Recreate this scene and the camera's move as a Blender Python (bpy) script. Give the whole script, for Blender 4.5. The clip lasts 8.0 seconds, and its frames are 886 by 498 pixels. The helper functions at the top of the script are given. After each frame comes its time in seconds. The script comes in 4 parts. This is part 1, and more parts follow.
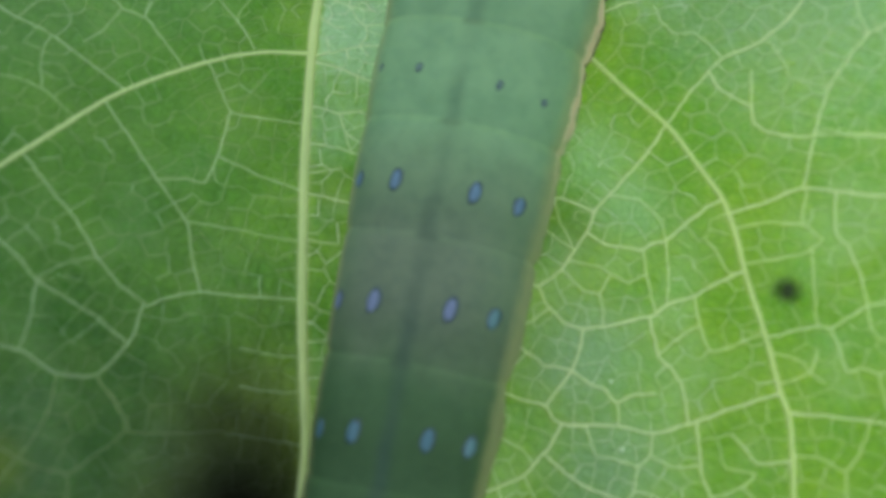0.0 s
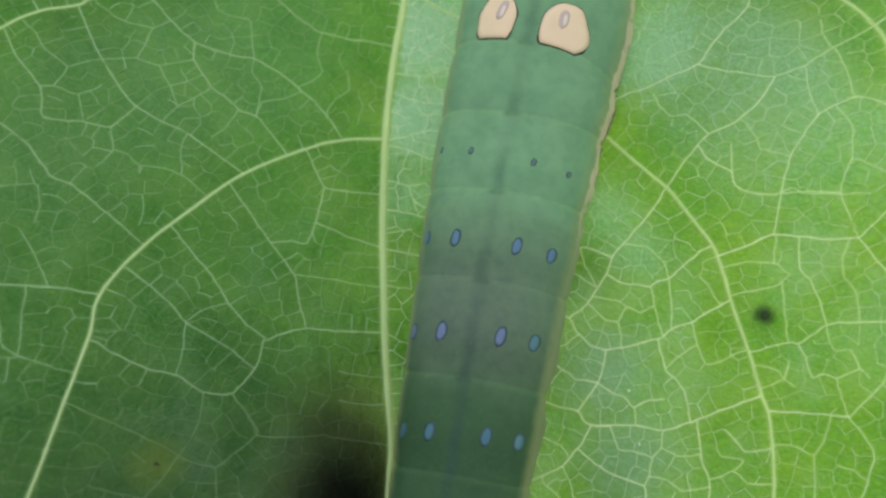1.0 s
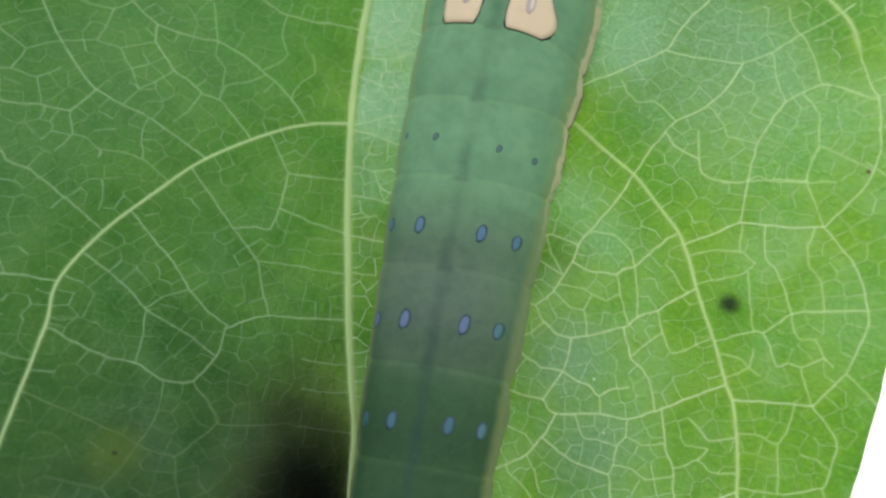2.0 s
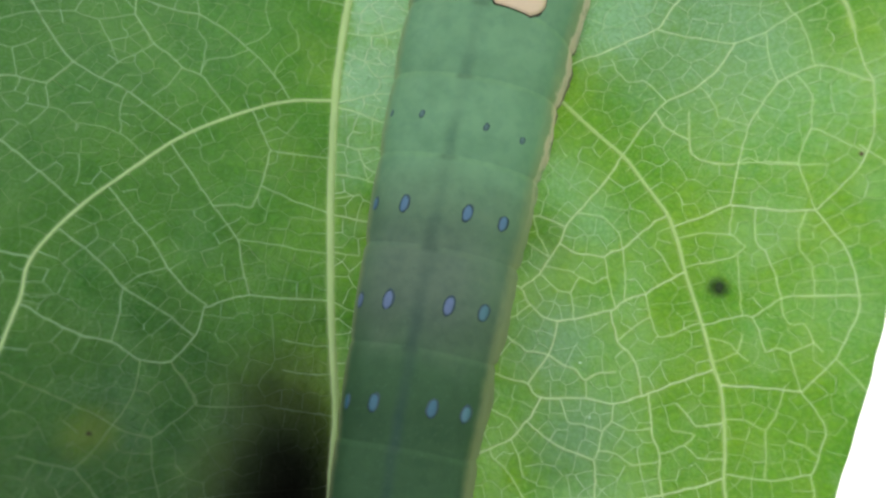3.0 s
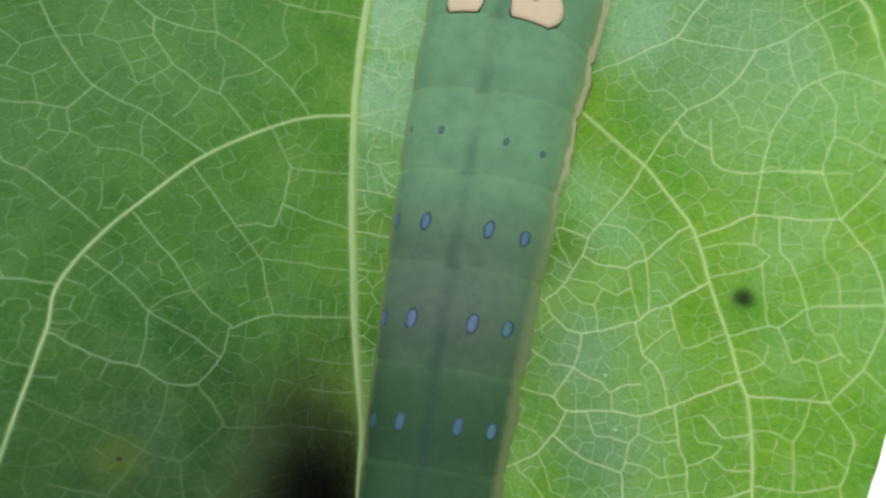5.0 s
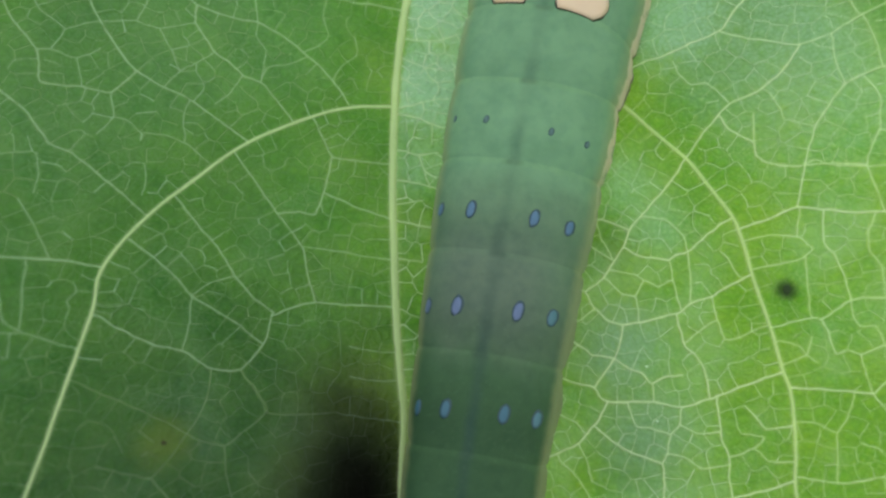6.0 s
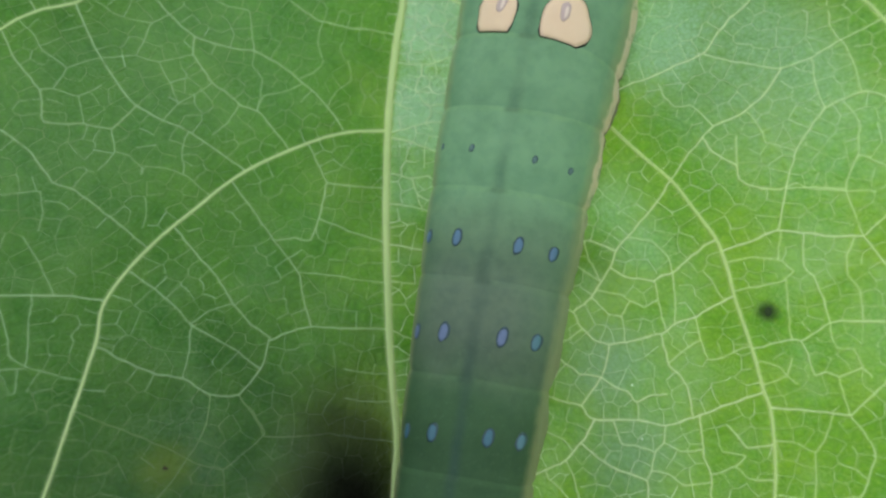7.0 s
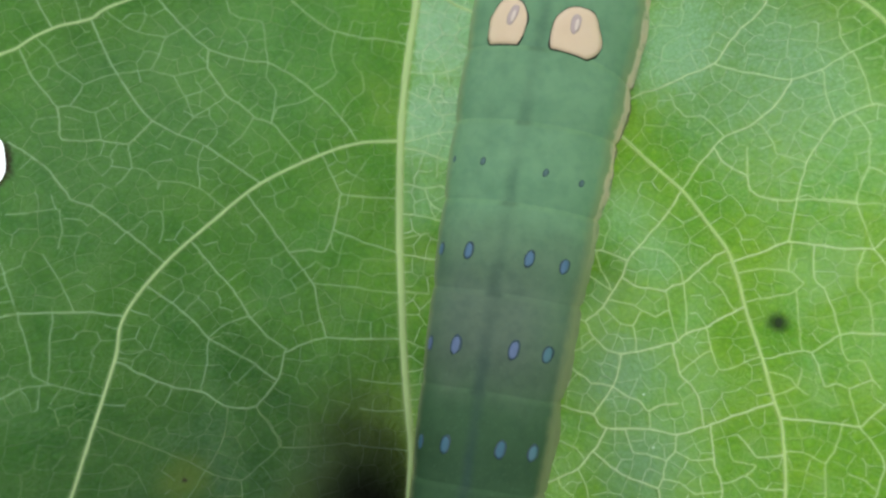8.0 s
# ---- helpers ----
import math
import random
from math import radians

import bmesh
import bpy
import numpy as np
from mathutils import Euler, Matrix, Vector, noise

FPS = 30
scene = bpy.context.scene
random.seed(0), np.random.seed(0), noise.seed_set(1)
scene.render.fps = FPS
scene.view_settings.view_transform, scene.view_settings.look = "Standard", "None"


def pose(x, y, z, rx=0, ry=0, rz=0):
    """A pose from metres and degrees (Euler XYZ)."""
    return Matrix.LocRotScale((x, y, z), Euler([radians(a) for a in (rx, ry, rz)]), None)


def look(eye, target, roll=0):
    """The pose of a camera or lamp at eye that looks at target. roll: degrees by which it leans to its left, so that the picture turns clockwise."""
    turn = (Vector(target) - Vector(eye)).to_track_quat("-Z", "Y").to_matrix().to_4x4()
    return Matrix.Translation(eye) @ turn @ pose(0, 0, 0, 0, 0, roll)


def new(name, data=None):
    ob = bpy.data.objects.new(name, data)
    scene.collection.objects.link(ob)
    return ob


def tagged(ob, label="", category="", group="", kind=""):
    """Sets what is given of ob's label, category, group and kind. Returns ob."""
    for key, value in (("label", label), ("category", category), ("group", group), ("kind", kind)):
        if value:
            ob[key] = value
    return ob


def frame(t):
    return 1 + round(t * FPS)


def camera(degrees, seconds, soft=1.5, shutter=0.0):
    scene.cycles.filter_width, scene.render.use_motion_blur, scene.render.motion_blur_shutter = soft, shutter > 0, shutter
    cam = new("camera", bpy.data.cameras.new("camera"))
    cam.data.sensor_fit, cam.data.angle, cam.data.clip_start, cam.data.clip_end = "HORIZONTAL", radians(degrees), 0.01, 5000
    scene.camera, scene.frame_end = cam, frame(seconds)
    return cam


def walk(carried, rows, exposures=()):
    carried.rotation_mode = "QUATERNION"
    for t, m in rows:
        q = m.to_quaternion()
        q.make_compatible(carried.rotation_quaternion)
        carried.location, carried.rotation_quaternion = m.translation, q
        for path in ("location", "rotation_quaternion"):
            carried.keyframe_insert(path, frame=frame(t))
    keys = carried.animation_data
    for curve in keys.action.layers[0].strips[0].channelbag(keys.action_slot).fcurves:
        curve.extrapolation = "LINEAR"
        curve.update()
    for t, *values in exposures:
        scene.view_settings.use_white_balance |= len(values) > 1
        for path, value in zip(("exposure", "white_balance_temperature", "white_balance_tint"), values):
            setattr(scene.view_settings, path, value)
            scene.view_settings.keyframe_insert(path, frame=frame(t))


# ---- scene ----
# Everything on the leaf is laid out in the leaf's own millimetres: x across, y along the midrib, z towards the camera.
# The leaf hangs tilted, one face turned to the camera, with the bright hazy sky behind it.
MM = 0.001
TILT = pose(0, 0, 0, 112)


def leaf_pose(x, y, z, rx, ry, rz):
    return TILT @ pose(x * MM, y * MM, z * MM, rx, ry, rz)


# ---- camera ----
cam = camera(45, 8.0, soft=2.6)
PATH = [
    (0.0, 0.541, -2.546, 47.239, 4.085, 0.313, 0.794),
    (0.1, 0.664, -2.846, 48.336, 4.128, 0.353, 0.799),
    (0.2, 0.788, -2.915, 49.946, 4.153, 0.321, 1.115),
    (0.3, 0.970, -3.278, 51.405, 4.637, 0.635, 1.227),
    (0.4, 1.040, -3.688, 52.782, 4.894, 1.066, 0.922),
    (0.5, 1.246, -3.978, 54.540, 4.995, 1.235, 0.848),
    (0.6, 1.026, -3.942, 55.847, 4.599, 2.081, 0.288),
    (0.7, 0.686, -3.811, 56.213, 5.459, 2.553, 0.111),
    (0.8, 0.718, -3.831, 57.381, 6.463, 2.893, -0.290),
    (0.9, 0.387, -3.128, 59.159, 6.002, 2.849, -0.449),
    (1.0, 0.482, -3.416, 60.039, 6.241, 2.975, -0.608),
    (1.1, 1.679, -3.009, 60.470, 5.746, 3.344, -0.602),
    (1.2, 2.752, -2.482, 60.703, 5.430, 3.330, -0.401),
    (2.3, 1.170, -3.127, 59.187, 4.993, 1.536, -0.148),
    (2.5, 1.837, -2.863, 59.156, 4.350, 1.270, 0.398),
    (2.7, 1.682, -3.254, 59.170, 3.806, 0.572, 0.078),
    (2.9, 1.297, -3.311, 58.525, 4.547, 0.971, 0.055),
    (3.0, 1.243, -3.467, 58.289, 4.714, 1.029, 0.038),
    (3.2, 1.455, -3.935, 58.005, 4.312, 1.442, 0.177),
    (3.4, 1.918, -4.099, 58.225, 4.467, 0.858, 0.212),
    (3.5, 2.219, -4.542, 58.549, 4.425, 1.066, -0.340),
    (3.7, 2.529, -3.333, 58.648, 4.312, 1.228, -0.757),
    (3.9, 2.638, -1.985, 57.939, 3.954, 2.450, -1.059),
    (4.0, 2.640, -1.754, 58.219, 3.569, 2.951, -1.396),
    (4.2, 2.148, -0.998, 59.054, 2.997, 3.097, -1.422),
    (5.3, 0.967, -1.929, 57.995, 4.139, 1.889, -0.986),
    (5.5, 0.195, -3.466, 58.317, 5.120, 1.077, -0.928),
    (5.7, -0.330, -3.269, 58.385, 4.821, 0.953, -0.298),
    (5.9, -1.178, -3.146, 58.128, 4.388, 1.622, -0.494),
    (6.0, -1.597, -3.040, 58.410, 4.563, 1.655, -0.567),
    (6.2, -0.906, -1.793, 59.160, 3.965, 1.934, -0.090),
    (6.5, 0.000, -0.000, 60.355, 2.486, 2.775, 0.062),
    (6.7, 0.803, 0.086, 61.101, 1.825, 3.108, -0.359),
    (6.9, 1.677, 0.286, 60.740, 1.493, 4.344, -0.954),
    (7.0, 1.979, 0.623, 60.225, 2.012, 4.563, -1.274),
    (7.2, 2.057, 0.932, 60.303, 1.694, 5.353, -1.376),
    (7.4, 2.643, 1.051, 61.342, 0.863, 5.672, -1.521),
    (7.5, 2.888, 1.376, 61.740, 0.728, 5.469, -1.369),
    (7.7, 2.915, 2.015, 61.670, 0.613, 5.719, -1.799),
    (8.0, 2.868, 2.966, 60.826, 0.264, 5.998, -1.675),
]
cam.data.dof.use_dof = True  # a macro lens: shallow focus
cam.data.dof.focus_distance = 0.0575
cam.data.dof.aperture_fstop = 46.0
walk(cam, [(t, leaf_pose(*p)) for t, *p in PATH], exposures=[(0.0, 0.15), (8.0, 0.15)])

# ---- light: a bright hazy sky, the veiled sun behind the leaf ----
SUN = (0.80, 0.25, -0.55)  # where it stands, in the leaf's axes
sun_way = (TILT.to_3x3() @ Vector(SUN)).normalized()
world = bpy.data.worlds.new("sky")
scene.world = world
world.use_nodes = True
wt = world.node_tree
wt.nodes.clear()
w_out = wt.nodes.new("ShaderNodeOutputWorld")
w_sky = wt.nodes.new("ShaderNodeTexSky")
w_sky.sky_type = "NISHITA"
w_sky.sun_disc = False
w_sky.sun_elevation = math.asin(sun_way.z)
w_sky.sun_rotation = math.atan2(sun_way.x, sun_way.y)
w_sky.dust_density = 6.0
w_sky.air_density = 1.6
w_bg = wt.nodes.new("ShaderNodeBackground")
w_bg.inputs["Strength"].default_value = 0.10
w_haze = wt.nodes.new("ShaderNodeBackground")  # the even white of a veiled sky
w_haze.inputs["Color"].default_value = (0.97, 1.0, 0.93, 1)
w_haze.inputs["Strength"].default_value = 1.03
w_add = wt.nodes.new("ShaderNodeAddShader")
wt.links.new(w_sky.outputs["Color"], w_bg.inputs["Color"])
wt.links.new(w_bg.outputs[0], w_add.inputs[0])
wt.links.new(w_haze.outputs[0], w_add.inputs[1])
wt.links.new(w_add.outputs[0], w_out.inputs["Surface"])

sun = new("sun", bpy.data.lights.new("sun", "SUN"))
sun.data.energy = 5.0
sun.data.angle = radians(14)
sun.data.color = (1.0, 0.96, 0.88)
sun.matrix_world = look(sun_way * 3, (0, 0, 0))


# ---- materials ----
PRICK, BITE, SHADE_PATCH = (-16.2, -7.95), (-26.75, 8.4, 1.17), (-7.6, -12.7, 4.2, 8.4)  # marks on the leaf and the painted shade patch, in its millimetres
# soft dark disc: shadow showing through the leaf, painted on its face
SPOT_SHADE = (14.3, -0.95)
# sky sheen put into the colour: x, y, radius, share
SHEEN_PATCHES = (
    (-17.0, 14.5, 12.0, 0.15), (-22.0, 9.0, 8.0, 0.12), (-3.4, 16.5, 5.0, 2.0), (-3.8, 11.0, 4.4, 1.8), (-4.3, 6.5, 2.8, 0.9),
    (6.3, -3.8, 3.8, 0.75), (7.6, -8.0, 4.2, 0.62), (9.6, 14.2, 4.6, 1.2), (8.2, 3.0, 3.0, 0.65), (6.8, 5.4, 3.4, 0.75), (17.0, 13.0, 11.0, 0.80),
    (19.5, -2.0, 4.0, 0.35), (8.0, -12.5, 4.0, 0.6),
)
DIMMED = ((5.6, -3.8, 3.6, 0.9), (7.0, -8.6, 3.6, 0.9), (5.4, 1.6, 2.6, 0.8), (13.5, 13.5, 8.5, 0.75))  # shade beside the caterpillar and a dimmer upper right, put into the glow


class Mat:
    """A small wrapper that adds and links shader nodes."""

    def __init__(self, name):
        self.m = bpy.data.materials.new(name)
        self.m.use_nodes = True
        self.t = self.m.node_tree
        self.t.nodes.clear()
        self.out = self.add("ShaderNodeOutputMaterial")

    def add(self, kind, **values):
        n = self.t.nodes.new(kind)
        for key, value in values.items():
            setattr(n, key, value)
        return n

    def put(self, value, socket):
        if isinstance(value, bpy.types.NodeSocket):
            self.t.links.new(value, socket)
        elif isinstance(value, tuple) and len(value) == 3 and socket.type == "RGBA":
            socket.default_value = (*value, 1)
        else:
            socket.default_value = value

    def coords(self, scale=1.0):
        n = self.add("ShaderNodeTexCoord")
        m = self.add("ShaderNodeMapping")
        self.put((scale,) * 3, m.inputs["Scale"])
        self.t.links.new(n.outputs["Object"], m.inputs["Vector"])
        return m.outputs[0]

    def noise(self, vec, scale, detail=4.0, rough=0.55):
        n = self.add("ShaderNodeTexNoise")
        self.put(vec, n.inputs["Vector"])
        for key, value in (("Scale", scale), ("Detail", detail), ("Roughness", rough)):
            n.inputs[key].default_value = value
        return n

    def edges(self, vec, scale, randomness=1.0):
        """Distance to the nearest border of a net of cells."""
        n = self.add("ShaderNodeTexVoronoi", voronoi_dimensions="2D", feature="DISTANCE_TO_EDGE")
        self.put(vec, n.inputs["Vector"])
        n.inputs["Scale"].default_value = scale
        n.inputs["Randomness"].default_value = randomness
        return n.outputs["Distance"]

    def ramp(self, fac, *stops):
        n = self.add("ShaderNodeValToRGB")
        e = n.color_ramp.elements
        while len(e) < len(stops):
            e.new(0.5)
        for el, (at, col) in zip(e, stops):
            el.position = at
            el.color = (*col, 1) if isinstance(col, tuple) else (col, col, col, 1)
        self.put(fac, n.inputs["Fac"])
        return n.outputs["Color"]

    def mix(self, fac, a, b, blend="MIX"):
        n = self.add("ShaderNodeMix", data_type="RGBA", blend_type=blend)
        self.put(fac, n.inputs[0])
        self.put(a, n.inputs[6])
        self.put(b, n.inputs[7])
        return n.outputs[2]

    def math(self, op, a, b=0.0, c=0.0, clamp=False):
        n = self.add("ShaderNodeMath", operation=op, use_clamp=clamp)
        for socket, value in zip(n.inputs, (a, b, c)):
            self.put(value, socket)
        return n.outputs[0]

    def step(self, value, lo, hi):
        """Smooth step: 0 at lo, 1 at hi."""
        n = self.add("ShaderNodeMapRange", interpolation_type="SMOOTHSTEP")
        for key, v in ((0, value), (1, lo), (2, hi)):
            self.put(v, n.inputs[key])
        return n.outputs[0]

    def attr(self, name):
        return self.add("ShaderNodeAttribute", attribute_name=name).outputs["Fac"]

    def bump(self, height, strength, distance):
        n = self.add("ShaderNodeBump")
        self.put(height, n.inputs["Height"])
        n.inputs["Strength"].default_value = strength
        n.inputs["Distance"].default_value = distance
        return n.outputs[0]

    def surface(self, color, rough=0.5, normal=None, translucent=None, amount=0.5, sss=0.0, radius=0.0005, spec=0.5, sheen=0.0):
        p = self.add("ShaderNodeBsdfPrincipled")
        self.put(color, p.inputs["Base Color"])
        self.put(rough, p.inputs["Roughness"])
        self.put(spec, p.inputs["Specular IOR Level"])
        if sss:
            p.inputs["Subsurface Weight"].default_value = sss
            p.inputs["Subsurface Radius"].default_value = (1.0, 0.8, 0.5)
            p.inputs["Subsurface Scale"].default_value = radius
        if normal is not None:
            self.put(normal, p.inputs["Normal"])
        shader = p.outputs[0]
        if translucent is not None:
            t = self.add("ShaderNodeBsdfTranslucent")
            self.put(translucent, t.inputs["Color"])
            if normal is not None:
                self.put(normal, t.inputs["Normal"])
            m = self.add("ShaderNodeMixShader")
            self.put(amount, m.inputs[0])
            self.t.links.new(shader, m.inputs[1])
            self.t.links.new(t.outputs[0], m.inputs[2])
            shader = m.outputs[0]
        self.t.links.new(shader, self.out.inputs["Surface"])
        return self.m


def shade_patch(m, v, gx, gy, lo=0.22, hi=1.15):
    """Share of the dark shade painted beside the midrib, with a ragged soft edge."""
    dx = m.math("DIVIDE", m.math("SUBTRACT", gx, SHADE_PATCH[0]), SHADE_PATCH[2])
    dy = m.math("DIVIDE", m.math("SUBTRACT", gy, SHADE_PATCH[1]), SHADE_PATCH[3])
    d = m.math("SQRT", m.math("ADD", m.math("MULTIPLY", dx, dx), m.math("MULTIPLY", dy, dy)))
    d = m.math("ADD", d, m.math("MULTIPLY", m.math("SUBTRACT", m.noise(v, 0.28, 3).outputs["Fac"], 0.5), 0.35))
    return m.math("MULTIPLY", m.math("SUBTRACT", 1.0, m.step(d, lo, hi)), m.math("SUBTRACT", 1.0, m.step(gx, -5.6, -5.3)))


def blade_material():
    """Leaf tissue that lets light through, with a fine net of veins and cells."""
    m = Mat("leaf_tissue")
    v = m.coords(1000.0)  # millimetres
    warp = m.noise(v, 1.3, 2)
    off = m.add("ShaderNodeVectorMath", operation="MULTIPLY_ADD")
    m.put(warp.outputs["Color"], off.inputs[0])
    m.put((0.08, 0.08, 0.0), off.inputs[1])
    m.put(v, off.inputs[2])
    w = off.outputs[0]
    mid, small = m.edges(w, 1.9), m.edges(w, 3.6)
    patch = m.noise(v, 0.16, 3).outputs["Fac"]  # where the net shows more or less
    net2 = m.math("MULTIPLY", m.math("SUBTRACT", 1.0, m.step(mid, 0.02, 0.11)), m.step(m.noise(v, 0.6, 2).outputs["Fac"], 0.30, 0.62))
    net3 = m.math("MULTIPLY", m.math("SUBTRACT", 1.0, m.step(small, 0.0, 0.22)), m.step(m.noise(v, 0.45, 2).outputs["Fac"], 0.3, 0.7))
    net = m.math("MAXIMUM", m.math("MULTIPLY", net2, 0.34), m.math("MULTIPLY", net3, 0.30))
    cells = m.math("ADD", m.math("MULTIPLY", m.noise(w, 3.6, 4, 0.75).outputs["Fac"], 0.82), m.math("MULTIPLY", m.step(small, 0.03, 0.36), 0.18))
    blotch = m.step(m.noise(v, 0.26, 5, 0.6).outputs["Fac"], 0.30, 0.70)
    front = m.mix(blotch, (0.010, 0.052, 0.026), (0.016, 0.072, 0.038))
    front = m.mix(m.step(cells, 0.36, 0.74), front, (0.024, 0.100, 0.050))
    front = m.mix(net, front, (0.26, 0.40, 0.20))
    glow = m.mix(blotch, (0.225, 0.500, 0.050), (0.325, 0.55, 0.060))
    glow = m.mix(m.step(cells, 0.36, 0.76), glow, (0.43, 0.61, 0.12))
    glow = m.mix(net, glow, (0.62, 0.72, 0.33))
    # relief shading of the net's swollen cells painted in: darker along each border
    dome = m.step(mid, 0.03, 0.34)
    glow = m.mix(1.0, glow, m.mix(dome, (0.90, 0.92, 0.86), (1.10, 1.07, 1.10)), "MULTIPLY")
    # tiny clear points where the smallest veins end
    dots = m.math("MULTIPLY", m.step(m.noise(v, 4.6, 1).outputs["Fac"], 0.66, 0.78), 0.30)
    front = m.mix(dots, front, (0.22, 0.40, 0.20))
    glow = m.mix(dots, glow, (0.60, 0.74, 0.34))
    # shaded half left of the midrib painted deeper and cooler, the sunlit half yellower
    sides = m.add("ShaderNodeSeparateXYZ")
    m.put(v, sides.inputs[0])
    sunlit_side = m.step(m.math("ADD", sides.outputs[0], m.math("MULTIPLY", blotch, 2.5)), -12.0, 2.0)
    glow = m.mix(1.0, glow, m.mix(sunlit_side, (0.82, 0.92, 1.35), (1.03, 1.0, 1.0)), "MULTIPLY")
    front = m.mix(1.0, front, m.mix(sunlit_side, (1.05, 1.12, 0.66), (1.02, 1.06, 0.98)), "MULTIPLY")
    # a yellowed prick mark and the browned rim of the bite
    geo = m.add("ShaderNodeSeparateXYZ")
    m.put(v, geo.inputs[0])
    gx, gy = geo.outputs[0], geo.outputs[1]

    def around(cx, cy, ragged=0.9):
        dx, dy = m.math("SUBTRACT", gx, cx), m.math("SUBTRACT", gy, cy)
        d = m.math("SQRT", m.math("ADD", m.math("MULTIPLY", dx, dx), m.math("MULTIPLY", dy, dy)))
        return m.math("ADD", d, m.math("MULTIPLY", m.math("SUBTRACT", m.noise(v, 1.6, 3).outputs["Fac"], 0.5), ragged))

    # waxy sky sheen painted as pale patches beside the midrib and between right-hand veins
    sheen_mask = m.attr("sheen_mask")  # weaker along the large veins
    sheen_paint = m.math("MULTIPLY", m.step(m.noise(v, 0.30, 3).outputs["Fac"], 0.42, 0.66), m.math("ADD", 0.10, m.math("MULTIPLY", m.step(gx, -6.0, -4.5), 0.32)))
    up = m.math("MAXIMUM", m.math("SUBTRACT", gy, 2.0), 0.0)
    curve = m.math("MULTIPLY", m.math("MULTIPLY", up, up), 0.0047)  # the midrib's bend
    for bx, by, br, share in SHEEN_PATCHES:
        share = m.math("MULTIPLY", m.step(m.math("SUBTRACT", gx, curve), -6.1, -5.8), share) if bx > -6 else share
        sheen_paint = m.math("MAXIMUM", sheen_paint, m.math("MULTIPLY", m.math("SUBTRACT", 1.0, m.step(around(bx, by, br * 0.8), br * 0.1, br * 1.15)), share))
    sheen_paint = m.math("MULTIPLY", sheen_paint, m.math("ADD", 0.18, m.math("MULTIPLY", sheen_mask, 0.82)))
    sheen_paint = m.math("MULTIPLY", sheen_paint, m.math("ADD", 0.62, m.math("MULTIPLY", m.step(cells, 0.30, 0.76), 0.55), clamp=True))
    front = m.mix(sheen_paint, front, (0.35, 0.55, 0.46))
    glow = m.mix(m.math("MULTIPLY", sheen_paint, 0.70), glow, (0.36, 0.54, 0.34))
    # lower the glow where the caterpillar's shade is painted in
    for bx, by, br, share in DIMMED:
        dimmed = m.math("MULTIPLY", m.math("SUBTRACT", 1.0, m.step(around(bx, by, br * 0.5), br * 0.1, br * 1.1)), share)
        glow = m.mix(dimmed, glow, m.mix(1.0, glow, (0.70, 0.74, 0.82), "MULTIPLY"))
    rib = m.attr("rib")
    front = m.mix(m.math("MULTIPLY", rib, 0.7), front, (0.38, 0.53, 0.30))
    glow = m.mix(rib, glow, (0.88, 0.95, 0.76))
    # shade beside the midrib, painted as a blackish patch with an olive-brown rim
    brown_rim = m.math("MULTIPLY", shade_patch(m, v, gx, gy, 0.6, 1.5), 0.45)
    front = m.mix(brown_rim, front, (0.048, 0.052, 0.016))
    glow = m.mix(brown_rim, glow, (0.38, 0.40, 0.07))
    painted_shade = shade_patch(m, v, gx, gy)
    front = m.mix(painted_shade, front, (0.008, 0.009, 0.007))
    glow = m.mix(painted_shade, glow, (0.03, 0.03, 0.015))
    # paint the shadow disc round the dropping
    spot_shade = m.math("MULTIPLY", m.math("SUBTRACT", 1.0, m.step(around(*SPOT_SHADE, 0.35), 0.18, 0.74)), 0.86)
    front = m.mix(spot_shade, front, (0.012, 0.032, 0.008))
    glow = m.mix(spot_shade, glow, (0.07, 0.13, 0.015))
    prick = around(*PRICK)
    halo = m.math("MULTIPLY", m.math("SUBTRACT", 1.0, m.step(prick, 0.2, 1.8)), 0.40)
    core = m.math("SUBTRACT", 1.0, m.step(prick, 0.06, 0.16))
    rim = m.math("SUBTRACT", 1.0, m.step(around(*BITE[:2]), BITE[2] + 0.10, BITE[2] + 0.50))
    brown = (0.040, 0.030, 0.010)
    front = m.mix(halo, front, (0.20, 0.27, 0.045))
    glow = m.mix(halo, glow, (0.55, 0.62, 0.08))
    front = m.mix(m.math("MAXIMUM", core, rim), front, brown)
    glow = m.mix(m.math("MAXIMUM", core, rim), glow, (0.09, 0.07, 0.02))
    height = m.math("ADD", m.math("MULTIPLY", net, 1.0), m.math("MULTIPLY", cells, 0.35))
    height = m.math("ADD", height, m.math("MULTIPLY", m.step(mid, 0.0, 0.5), 0.9))
    height = m.math("ADD", height, m.math("MULTIPLY", rib, 1.6))
    nrm = m.bump(height, 0.80, 0.00009)
    rough = m.math("ADD", 0.34, m.math("MULTIPLY", patch, 0.28))
    return m.surface(front, rough, nrm, glow, 0.55, spec=m.math("MULTIPLY", m.math("SUBTRACT", 1.0, painted_shade), 0.4))


